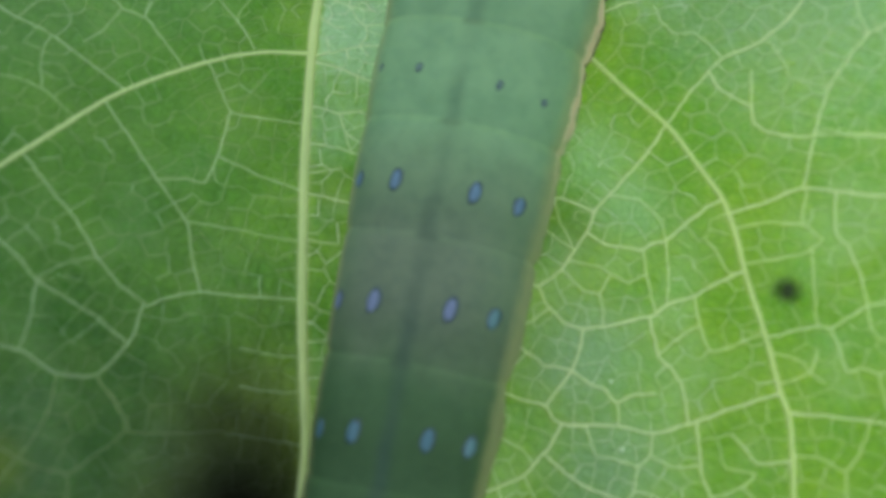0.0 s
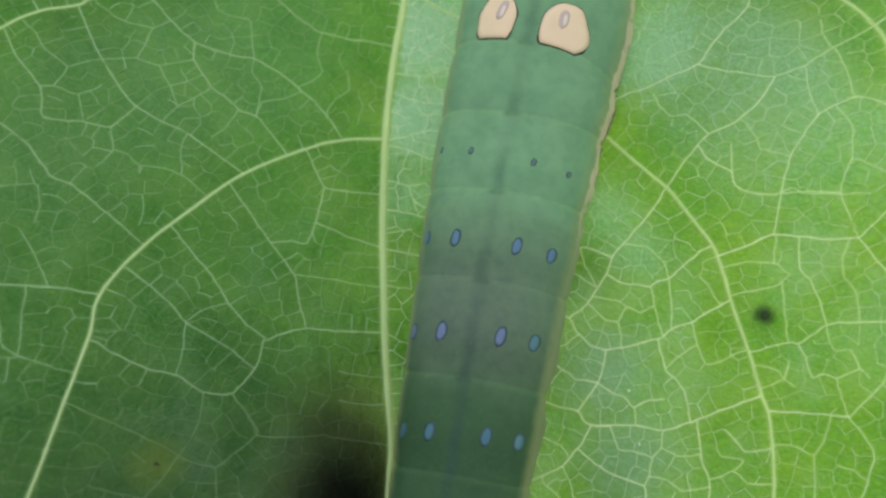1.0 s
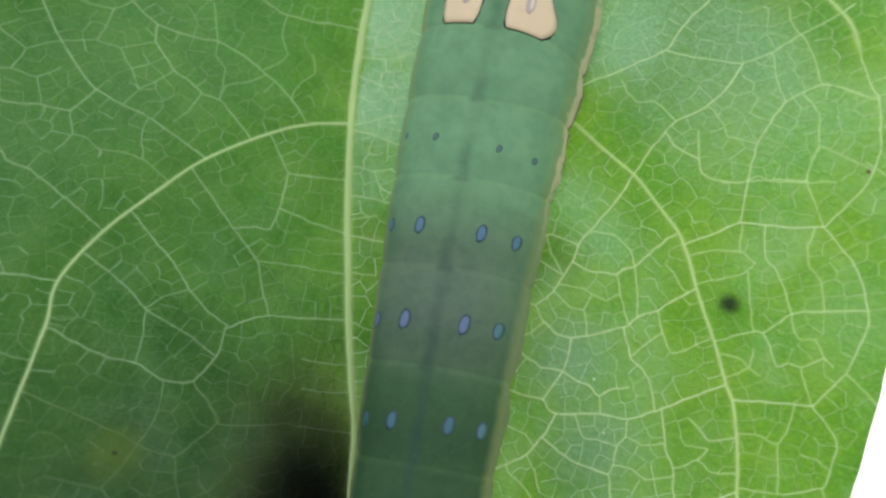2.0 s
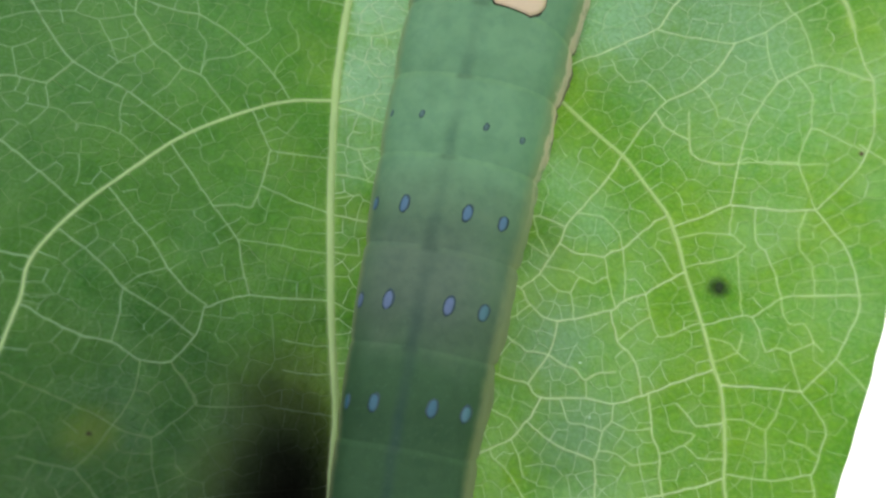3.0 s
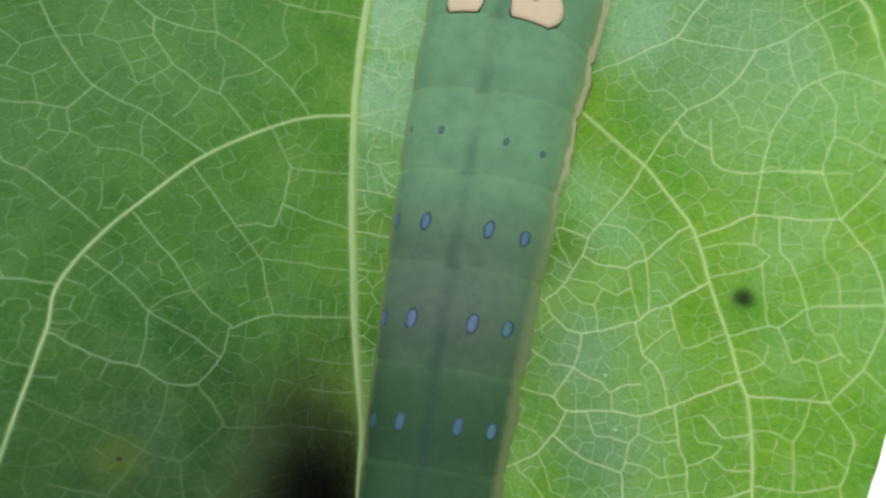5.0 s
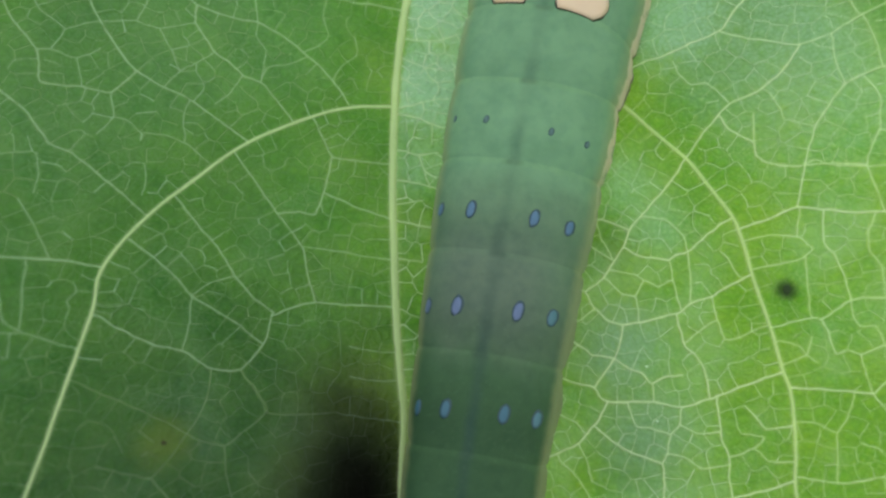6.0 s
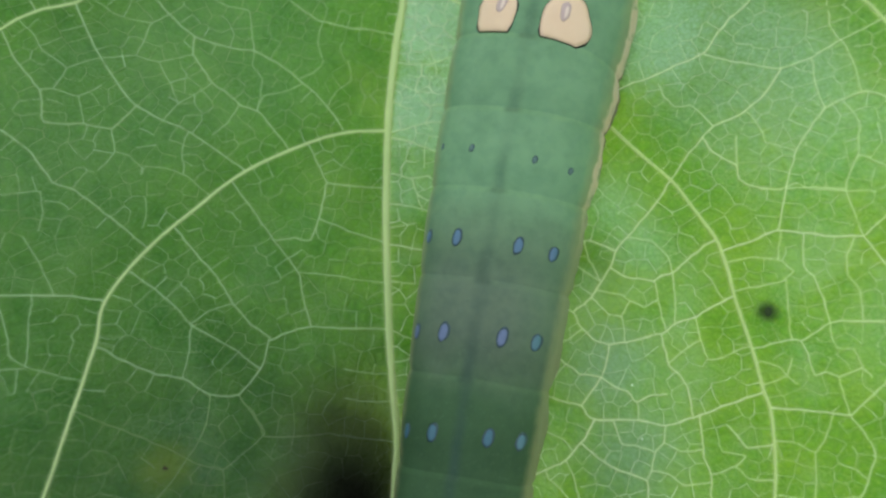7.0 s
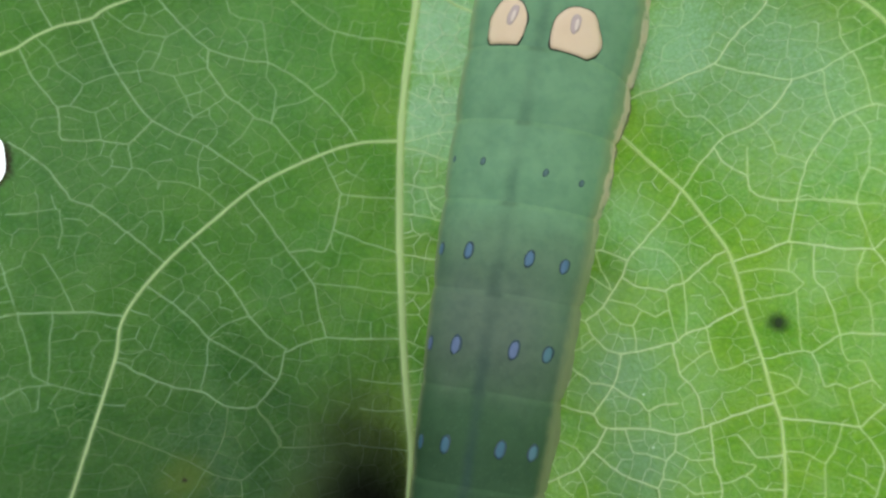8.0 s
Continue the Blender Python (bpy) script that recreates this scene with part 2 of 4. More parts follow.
def vein_material(name, dark, light, amount, blue=0.70):
    m = Mat(name)
    v = m.coords(1000.0)
    n = m.noise(v, 2.2, 4).outputs["Fac"]
    front = m.mix(n, dark, light)
    glow = m.mix(n, (0.90, 0.96, blue - 0.04), (0.95, 0.98, blue + 0.06))
    geo = m.add("ShaderNodeSeparateXYZ")
    m.put(v, geo.inputs[0])
    # the veins take the same painted shade beside the midrib
    painted_shade = shade_patch(m, v, m.math("ADD", geo.outputs[0], 0.1), geo.outputs[1])
    front = m.mix(painted_shade, front, (0.010, 0.010, 0.007))
    glow = m.mix(painted_shade, glow, (0.05, 0.05, 0.03))
    return m.surface(front, 0.5, m.bump(m.noise(v, 9.0, 3).outputs["Fac"], 0.4, 0.00004), glow, amount, spec=m.math("MULTIPLY", m.math("SUBTRACT", 1.0, painted_shade), 0.5))


def skin_material():
    """The caterpillar's smooth skin: green, greyed over the middle rings, with a dark line down the back."""
    m = Mat("caterpillar_skin")
    v = m.coords(1000.0)
    along, across = m.attr("along"), m.attr("across")
    n = m.noise(v, 0.55, 4).outputs["Fac"]
    fine = m.noise(v, 5.0, 4, 0.65).outputs["Fac"]
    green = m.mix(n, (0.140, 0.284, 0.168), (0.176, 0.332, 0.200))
    # darker green towards the tail, with some of the dimmer light put in
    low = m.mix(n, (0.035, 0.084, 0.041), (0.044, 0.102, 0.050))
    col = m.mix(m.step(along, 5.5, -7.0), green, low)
    wob = m.math("ADD", along, m.math("MULTIPLY", m.math("SUBTRACT", n, 0.5), 2.0))
    inner = m.math("SUBTRACT", 1.0, m.math("MULTIPLY", m.step(m.math("ABSOLUTE", m.math("ADD", across, 0.12)), 0.35, 0.95), 0.65))
    olive = m.math("MULTIPLY", m.step(wob, 6.2, 3.5), m.step(wob, -5.5, -3.0))
    col = m.mix(m.math("MULTIPLY", olive, 0.45), col, (0.100, 0.143, 0.100))
    lilac = m.math("MULTIPLY", m.step(wob, 4.5, 0.0), m.step(wob, -4.6, -1.5))
    col = m.mix(m.math("MULTIPLY", m.math("MULTIPLY", lilac, inner), 0.40), col, (0.118, 0.132, 0.136))
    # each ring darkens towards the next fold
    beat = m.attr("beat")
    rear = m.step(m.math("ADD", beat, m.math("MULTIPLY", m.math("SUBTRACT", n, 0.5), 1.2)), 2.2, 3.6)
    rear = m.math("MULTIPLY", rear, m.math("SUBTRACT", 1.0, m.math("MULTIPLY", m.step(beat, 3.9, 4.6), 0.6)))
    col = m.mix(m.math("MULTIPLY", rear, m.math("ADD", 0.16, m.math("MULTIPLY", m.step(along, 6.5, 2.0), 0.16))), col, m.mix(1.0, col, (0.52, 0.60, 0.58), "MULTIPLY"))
    # dark heart line, strongest before each fold and towards the tail, and the pale lip of the fold
    centre = m.math("ABSOLUTE", m.math("ADD", m.math("ADD", across, 0.065), m.math("MULTIPLY", m.math("SUBTRACT", m.noise(v, 0.9, 2).outputs["Fac"], 0.5), 0.10)))
    line = m.math("SUBTRACT", 1.0, m.step(centre, 0.0, 0.14))
    fade = m.math("ADD", 0.13, m.math("MULTIPLY", m.step(beat, 1.6, 3.8), 0.20))
    fade = m.math("ADD", fade, m.math("MULTIPLY", m.step(along, 2.0, -7.0), 0.34))
    col = m.mix(m.math("MULTIPLY", line, fade), col, (0.030, 0.066, 0.062))
    near = m.math("SUBTRACT", 1.0, m.step(m.math("ABSOLUTE", m.math("SUBTRACT", beat, 0.10)), 0.04, 0.30))
    lip = m.math("MULTIPLY", near, m.math("ADD", 0.22, m.math("MULTIPLY", m.step(along, 2.0, 7.0), 0.66)))
    col = m.mix(m.math("MULTIPLY", lip, 0.24), col, (0.20, 0.37, 0.16))
    dash = m.math("MULTIPLY", near, m.math("SUBTRACT", 1.0, m.step(centre, 0.05, 0.16)))
    col = m.mix(m.math("MULTIPLY", dash, 0.34), col, (0.026, 0.050, 0.050))
    col = m.mix(m.math("MULTIPLY", m.step(m.noise(v, 0.7, 2).outputs["Fac"], 0.42, 0.72), 0.30), col, m.mix(1.0, col, (0.62, 0.70, 0.70), "MULTIPLY"))
    mottle = m.step(m.noise(v, 1.5, 4, 0.6).outputs["Fac"], 0.40, 0.66)
    col = m.mix(m.math("MULTIPLY", mottle, 0.45), col, m.mix(1.0, col, (0.74, 0.80, 0.84), "MULTIPLY"))
    # pale translucent fold along the sides, cream beside the eyespots
    ragged = m.math("MULTIPLY", m.math("SUBTRACT", m.noise(v, 1.1, 3).outputs["Fac"], 0.5), 0.10)
    wide = m.math("ADD", m.math("ABSOLUTE", across), ragged)
    col = m.mix(m.math("MULTIPLY", m.step(wide, 0.86, 1.0), 0.50), col, (0.30, 0.33, 0.17))
    cream = m.math("MULTIPLY", m.step(m.math("ADD", across, ragged), 0.975, 1.0), m.step(along, 2.0, 9.0))
    col = m.mix(m.math("MULTIPLY", cream, 0.9), col, (0.60, 0.52, 0.39))
    col = m.mix(m.math("MULTIPLY", m.step(fine, 0.55, 0.8), 0.12), col, (0.24, 0.40, 0.26))
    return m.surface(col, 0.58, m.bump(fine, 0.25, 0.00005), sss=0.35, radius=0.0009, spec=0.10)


def plain_material(name, a, b, rough, scale, sss=0.0, depth=0.00003, spec=0.4):
    m = Mat(name)
    v = m.coords(1000.0)
    n = m.noise(v, scale, 4).outputs["Fac"]
    return m.surface(m.mix(n, a, b), rough, m.bump(n, 0.4, depth), sss=sss, radius=0.0003, spec=spec)


TISSUE, SKIN = blade_material(), skin_material()
FIBRE = vein_material("vein_fibre", (0.40, 0.57, 0.27), (0.53, 0.68, 0.37), 0.42)
# left-half copies of the fibre, its weaker light put into darker, cooler colours
SHADED_FIBRE = vein_material("shaded_vein_fibre", (0.11, 0.25, 0.09), (0.17, 0.32, 0.12), 0.62)
COOL_FIBRE = vein_material("cool_vein_fibre", (0.27, 0.49, 0.28), (0.38, 0.61, 0.37), 0.48, 0.84)
THIN_FIBRE = vein_material("thin_vein_fibre", (0.58, 0.72, 0.51), (0.71, 0.82, 0.61), 0.38, 0.84)
BLUE = plain_material("blue_spot", (0.046, 0.118, 0.215), (0.080, 0.165, 0.280), 0.45, 3.0)
VIOLET = plain_material("violet_spot", (0.070, 0.112, 0.230), (0.112, 0.160, 0.295), 0.45, 3.0)
DEEP = plain_material("deep_blue_spot", (0.022, 0.090, 0.150), (0.042, 0.126, 0.192), 0.45, 3.0)
SEA = plain_material("sea_blue_spot", (0.045, 0.130, 0.180), (0.070, 0.170, 0.225), 0.5, 3.0)
TEAL = plain_material("teal_spot", (0.058, 0.125, 0.130), (0.080, 0.160, 0.160), 0.5, 3.0)
INK = plain_material("dark_ring", (0.016, 0.044, 0.062), (0.028, 0.064, 0.084), 0.55, 3.0)
BLACK = plain_material("black_outline", (0.008, 0.010, 0.008), (0.022, 0.026, 0.018), 0.6, 4.0)
BUFF = plain_material("buff_eyespot", (0.60, 0.46, 0.34), (0.68, 0.54, 0.41), 0.55, 1.2, 0.2)
LILAC = plain_material("lilac_pupil", (0.38, 0.30, 0.31), (0.47, 0.38, 0.38), 0.5, 4.0)
PALE = plain_material("pale_glint", (0.58, 0.49, 0.46), (0.66, 0.56, 0.52), 0.4, 4.0)
FRASS = plain_material("dark_pellet", (0.014, 0.036, 0.008), (0.024, 0.052, 0.012), 0.8, 5.0, 0.0, 0.0001)
# near-black green for the added, unseen leaves that block light
BLOCKER = plain_material("blocker_leaf", (0.016, 0.030, 0.012), (0.030, 0.055, 0.020), 0.7, 0.6)
GAP_SHADE = plain_material("gap_shade_brown", (0.130, 0.105, 0.085), (0.200, 0.165, 0.130), 0.6, 2.0)
SILK = plain_material("silk", (0.64, 0.82, 0.66), (0.78, 0.90, 0.80), 0.4, 3.0)
BARK = plain_material("bark", (0.075, 0.055, 0.035), (0.14, 0.11, 0.07), 0.85, 0.8, 0.0, 0.0004)


# ---- building helpers ----
def mesh_from(name, verts, faces, material, smooth=True, attrs=None):
    me = bpy.data.meshes.new(name)
    me.from_pydata(verts, [], faces)
    me.update()
    me.materials.append(material)
    if smooth:
        me.polygons.foreach_set("use_smooth", [True] * len(me.polygons))
    for key, values in (attrs or {}).items():
        me.attributes.new(key, "FLOAT", "POINT").data.foreach_set("value", values)
    return me


def part(name, me, parent, label=""):
    ob = new(name, me)
    ob.parent = parent
    if label:
        tagged(ob, label)
    return ob


def thing(name, label, category, m=TILT, kind=""):
    ob = new(name)
    ob.empty_display_size = 0.005
    ob.matrix_world = m
    return tagged(ob, label, category, kind=kind)


def fine_curve(points, steps=6):
    """A smooth line through control points (Catmull-Rom)."""
    p = np.array(points, float)
    p = np.vstack([2 * p[0] - p[1], p, 2 * p[-1] - p[-2]])
    out = []
    for a, b, c, d in zip(p, p[1:], p[2:], p[3:]):
        for s in np.arange(steps) / steps:
            out.append(0.5 * (2 * b + (c - a) * s + (2 * a - 5 * b + 4 * c - d) * s**2 + (3 * b - a - 3 * c + d) * s**3))
    return np.array([*out, p[-2]])


# ---- the leaf ----
def lift(x, y):
    """Height of the leaf's face: a shallow trough along the midrib, easing off towards the margins."""
    u = np.clip(x, -24, 22) / 10
    v = np.clip(y, -20, 24) / 10
    z = 0.4621 + (-0.1880) * u + (-1.9836) * v + 1.6778 * u * u + 1.0647 * u * v + 0.2899 * v * v
    z = z + (x - np.clip(x, -24, 22)) * 0.35 * np.sign(x) + (np.clip(y, -20, 24) - y) * 0.12
    return z


def quilt(x, y):
    """The tissue swells a little between the veins."""
    a = 0.10 * np.sin(0.9 * x + 0.7 * np.sin(0.5 * y)) * np.sin(0.8 * y + 0.6 * np.sin(0.4 * x))
    return a + 0.035 * np.sin(2.9 * x + 1.3 * np.sin(1.1 * y)) * np.sin(2.6 * y + 1.1 * np.sin(1.3 * x))


def rib_x(y):
    """The midrib's line."""
    return -5.95 + 0.0065 * (y - 2.0) ** 2 - 0.00011 * max(0.0, y - 2.0) ** 3


def margin(y):
    """Left and right edge of the blade at y."""
    if y < 12:
        a = 1 - ((12 - y) / 63.5) ** 2
    else:
        a = max(0.0, 1 - ((y - 12) / 29) ** 2) ** 0.7
    wav = 0.05 * math.sin(0.8 * y) + 0.04 * math.sin(2.1 * y + 1)
    return rib_x(12) - 28.0 * a + wav, rib_x(12) + 28.03 * a + 0.5 * wav


def vein_share(xs, ys):
    """How far each point of the blade belongs to a vein, where the tissue is pale and clear (1) or green (0)."""
    x0, y0, cell = -30.0, -18.0, 0.04
    grid = np.zeros((int(40 / cell), int(54 / cell)))
    lines = list(zip(LINES, SHARES)) + [(np.array((a, b)), 0.20 if a[0] > -5.6 else 0.26 if clear else 0.08) for a, b, clear in NET]
    for line in LARGE:  # the tissue pales beside the large veins
        ahead = np.gradient(line, axis=0)
        side = np.c_[ahead[:, 1], -ahead[:, 0]] / np.hypot(*ahead.T)[:, None]
        for off, share in (((0.10, 0.8), (0.17, 0.5), (0.24, 0.2)) if line is LARGE[0] else ((0.08, 0.35),)):
            lines += [(line + side * off, share), (line - side * off, share)]
    for line, share in lines:
        run = np.r_[0, np.cumsum(np.hypot(*np.diff(line, axis=0).T))]
        s = np.arange(0, run[-1], 0.04)
        i = ((np.interp(s, run, line[:, 0]) - x0) / cell).astype(int)
        j = ((np.interp(s, run, line[:, 1]) - y0) / cell).astype(int)
        ok = (i > 0) & (i < grid.shape[1] - 1) & (j > 0) & (j < grid.shape[0] - 1)
        grid[j[ok], i[ok]] = np.maximum(grid[j[ok], i[ok]], share)
    wide = np.maximum(grid, np.maximum(np.roll(grid, 1, 0), np.roll(grid, 1, 1)))
    soft = (2 * wide + sum(np.roll(wide, s, ax) for s in (-1, 1) for ax in (0, 1))) / 6
    i = np.clip(((np.array(xs) - x0) / cell).round().astype(int), 0, grid.shape[1] - 1)
    j = np.clip(((np.array(ys) - y0) / cell).round().astype(int), 0, grid.shape[0] - 1)
    return soft[j, i]


def sheen_share(xs, ys):
    """How much painted sheen a point keeps: little along the large veins, all of it 4 mm away."""
    marks = np.vstack([line[:: 2] for line in LARGE])
    gx, gy = np.arange(-35.0, 25.0, 0.3), np.arange(-48.0, 42.0, 0.3)
    px, py = np.meshgrid(gx, gy)
    near = np.full(px.shape, 99.0)
    for x, y in marks:
        reach = 1.0 if x < -4 and x > -7 else 0.7  # the midrib's right side keeps its painted sheen
        near = np.minimum(near, np.hypot(px - x + (0.9 if reach == 1.0 else 0.0), py - y) / reach)
    share = np.clip((near - 0.8) / 3.6, 0, 1)
    share = share * share * (3 - 2 * share)
    i = np.clip(((xs + 35) / 0.3).round().astype(int), 0, len(gx) - 1)
    j = np.clip(((ys + 48) / 0.3).round().astype(int), 0, len(gy) - 1)
    share = share[j, i]
    return np.where((xs > -5.9) & (xs < 2), np.maximum(share, 0.7), share)


def build_blade(leaf):
    nx, thick = 780, 0.22
    rows = np.r_[np.linspace(-47.0, -16.0, 40)[:-1], np.linspace(-16.0, 20.0, 500)[:-1], np.linspace(20.0, 40.5, 30)]
    ny = len(rows) - 1
    ends = np.array([margin(float(y)) for y in rows])
    s = np.arange(nx + 1) / nx
    s = s + 0.08 * np.sin(2 * np.pi * s) / (2 * np.pi)
    xs = (ends[:, :1] + (ends[:, 1:] - ends[:, :1]) * s).ravel()
    ys = np.repeat(rows, nx + 1)
    zs = lift(xs, ys) + quilt(xs, ys)
    n = len(xs)
    verts = np.vstack([np.c_[xs, ys, zs], np.c_[xs, ys, zs - thick]]) * MM

    def gap(k):
        """How far a point lies outside the bite's ragged edge."""
        dx, dy = xs[k] - BITE[0], (ys[k] - BITE[1]) * 0.72
        return math.hypot(dx, dy) - BITE[2] - 0.10 * noise.noise((math.atan2(dy, dx) * 1.5, 0.3, 9.0))

    ii, jj = np.meshgrid(np.arange(nx), np.arange(ny))
    first = (jj * (nx + 1) + ii).ravel()
    quads = np.c_[first, first + 1, first + nx + 2, first + nx + 1]
    near = (abs(xs[first] - BITE[0]) < 4) & (abs(ys[first] - BITE[1]) < 4)
    gone, edge = set(), set()
    for q in np.flatnonzero(near):
        gaps = [gap(k) for k in quads[q]]
        if min(gaps) < 0:
            gone.add(int(q))
            edge.update(int(k) for k, g in zip(quads[q], gaps) if g > 0)
    for k in edge:  # draw the cut's corners onto its edge
        dx, dy = xs[k] - BITE[0], (ys[k] - BITE[1]) * 0.72
        f = 1 - gap(k) / math.hypot(dx, dy)
        for h in (k, k + n):
            verts[h, 0], verts[h, 1] = (BITE[0] + dx * f) * MM, (BITE[1] + dy * f / 0.72) * MM
    kept = quads[[q for q in range(len(quads)) if q not in gone]] if gone else quads
    sides = np.vstack([kept[:, [c, (c + 1) % 4]] for c in range(4)])
    key = np.sort(sides, axis=1)
    _, back, count = np.unique(key[:, 0] * (n + 1) + key[:, 1], return_inverse=True, return_counts=True)
    rim = sides[count[back] == 1]
    faces = np.vstack([kept, kept[:, ::-1] + n, np.c_[rim[:, 1], rim[:, 0], rim[:, 0] + n, rim[:, 1] + n]]).tolist()
    verts = verts.tolist()
    share = vein_share(xs, ys)
    me = mesh_from("blade", verts, faces, TISSUE, True, {"rib": np.r_[share, share], "sheen_mask": np.tile(sheen_share(xs, ys), 2)})
    return part("blade", me, leaf, "thin green translucent leaf tissue with a fine vein net")


leaf = thing("leaf", "broad green leaf with pale branching veins, lit from behind", "leaf")
LINES, SHARES, NET, LARGE = [], [], [], []


def vein(name, width, *points):
    """A raised half-round rib lying on the leaf's face, thinning a little to its end."""
    mid_x = float(np.mean([p[0] for p in points]))
    if width < 0.08:  # the small veins stand out beside the caterpillar, less towards the margin
        width *= 1.15 if 2.5 < mid_x < 12 else 0.85 if mid_x > 13.2 else 1.18 if mid_x < -6.5 and width >= 0.055 else 1.0
    width *= 1.0 if width > 0.4 else 0.74 if width > 0.2 else 0.72
    line = fine_curve(points, 5 if width < 0.14 else 7)
    sides = 6 if width < 0.14 else 10
    if width < 0.14:  # thin veins run in short straight pieces with small kinks
        kinks = fine_curve(points, 1)
        straight = np.vstack([kinks[i] + (kinks[i + 1] - kinks[i]) * f for i in range(len(kinks) - 1) for f in np.arange(5) / 5] + [kinks[-1]])
        line = 0.45 * line + 0.55 * straight
        line[1:-1] += [[0.07 * noise.noise((x * 1.9, y * 1.9, 2.0)), 0.07 * noise.noise((x * 1.9, y * 1.9, 7.0))] for x, y in line[1:-1]]
    count = len(line)
    verts, faces = [], []
    for k, (x, y) in enumerate(line):
        ahead = line[min(k + 1, count - 1)] - line[max(k - 1, 0)]
        ahead = ahead / (np.hypot(*ahead) + 1e-9)
        side = np.array([ahead[1], -ahead[0]])
        run = k / (count - 1)
        half = 0.5 * width * (1 - (0.45 if width > 0.4 else 0.25) * run) * (1 + 0.18 * noise.noise((x * 1.7, y * 1.7, 5.0)) + 0.22 * noise.noise((x * 4.5, y * 4.5, 1.0)))
        for q in range(sides):
            ang = math.pi * (q / (sides - 1) * 1.3 - 0.15)
            px, py = np.array([x, y]) + side * half * math.cos(ang)
            z = float(lift(px, py)) + quilt(px, py) + half * (0.20 + 0.95 * math.sin(ang)) * (0.62 if width > 0.14 else 0.5)
            verts.append((px * MM, py * MM, z * MM))
    for k in range(count - 1):
        for q in range(sides - 1):  # open below, where the rib grows out of the blade
            a, b = k * sides + q, k * sides + q + 1
            faces.append((a, b, b + sides, a + sides))
    LINES.append(line)
    right_half, middle_y = line[:, 0].mean() > -6.5, line[:, 1].mean()
    faint = line[:, 0].mean() < -7 and middle_y < -4.5 and width < 0.055  # the lowest veins of that half are painted dim for the shade there
    if faint:
        share = 0.14
    elif right_half:
        share = 0.55 if mid_x > 13.2 and width < 0.055 else 0.95 if width > 0.044 else 0.60
        share *= 0.75 if middle_y > 8 else 1.0
    else:
        share = 0.60 if width > 0.14 else 0.75 if width > 0.045 else 0.36
    SHARES.append(share)
    fibre = FIBRE if width > 0.14 else SHADED_FIBRE if faint else THIN_FIBRE if right_half else COOL_FIBRE
    if width > 0.14:
        LARGE.append(line)
    return part(name, mesh_from(name, verts, faces, fibre), leaf)


vein("midrib", 0.480, (-3.61, 29.98), (-4.37, 23.68), (-4.92, 18.43), (-5.49, 14.96), (-5.84, 11.53), (-5.97, 8.15), (-5.99, 4.84), (-5.87, 1.61), (-5.75, -1.53), (-5.51, -4.59), (-5.24, -7.27), (-5.36, -9.91), (-5.34, -13.18), (-5.08, -18.44))
vein("side_vein", 0.225, (-6.07, 9.83), (-8.19, 9.78), (-10.26, 9.18), (-13.65, 7.46), (-15.88, 5.39), (-18.03, 3.08), (-19.57, 0.37), (-19.72, -1.77), (-20.18, -5.06), (-20.62, -8.08), (-21.19, -11.69), (-21.64, -14.61))
vein("side_vein", 0.205, (6.16, 10.12), (6.61, 9.64), (8.16, 7.94), (9.84, 6.24), (10.99, 4.52), (11.97, 2.99), (12.27, 2.08), (12.51, 1.18), (12.78, -0.32), (13.18, -1.80), (13.53, -3.11), (13.75, -4.13), (13.95, -5.08), (14.20, -6.00), (14.29, -7.57), (14.29, -9.28), (14.17, -10.56), (14.29, -12.93), (13.97, -16.26), (12.94, -19.85))
vein("side_vein", 0.230, (-4.07, 25.07), (-11.01, 22.97), (-16.18, 20.73), (-21.71, 17.97), (-22.81, 17.01), (-24.31, 16.38), (-25.34, 15.74), (-26.13, 15.06), (-26.84, 14.68), (-29.10, 13.20), (-30.20, 11.00))
vein("side_vein", 0.230, (-4.67, 19.47), (-2.81, 18.11), (-1.13, 17.18), (1.18, 15.56))
vein("side_vein", 0.220, (4.69, 19.89), (8.42, 20.50), (13.23, 18.69), (17.48, 15.73), (19.51, 13.20), (20.15, 11.39))
vein("cross_vein", 0.075, (-19.57, 0.37), (-21.23, 0.67), (-23.85, 0.76), (-25.58, 0.37), (-26.65, 0.06))
vein("cross_vein", 0.075, (-22.81, 17.01), (-21.32, 13.80), (-19.34, 11.05), (-16.59, 9.60), (-13.65, 7.46))
vein("cross_vein", 0.055, (-25.95, 15.00), (-25.12, 13.38), (-23.71, 11.69), (-23.30, 9.85), (-21.65, 9.90), (-20.35, 9.71), (-19.34, 11.05))
vein("cross_vein", 0.050, (-20.35, 9.71), (-20.09, 8.33), (-20.68, 7.32))
vein("cross_vein", 0.065, (-25.65, 9.70), (-23.90, 8.49), (-22.46, 6.60), (-21.53, 6.17), (-19.78, 4.68), (-18.03, 3.08))
vein("cross_vein", 0.055, (-24.51, 16.27), (-25.36, 17.71), (-25.95, 19.19))
vein("cross_vein", 0.055, (-14.32, 6.84), (-13.67, 5.87), (-12.01, 3.52), (-10.64, 1.71), (-10.27, 0.07), (-9.84, -1.29))
vein("cross_vein", 0.065, (-16.95, 4.23), (-16.00, 3.01), (-14.72, 1.55), (-13.83, 0.07), (-12.87, -1.04), (-11.85, -1.85))
vein("cross_vein", 0.055, (-10.42, 9.09), (-9.26, 6.81), (-7.74, 6.57), (-6.01, 6.44))
vein("cross_vein", 0.055, (-9.26, 6.81), (-9.44, 5.84), (-9.67, 4.75), (-10.09, 3.50), (-10.95, 3.60), (-12.01, 3.52))
vein("cross_vein", 0.060, (-9.67, 4.75), (-7.88, 3.93), (-5.93, 3.22))
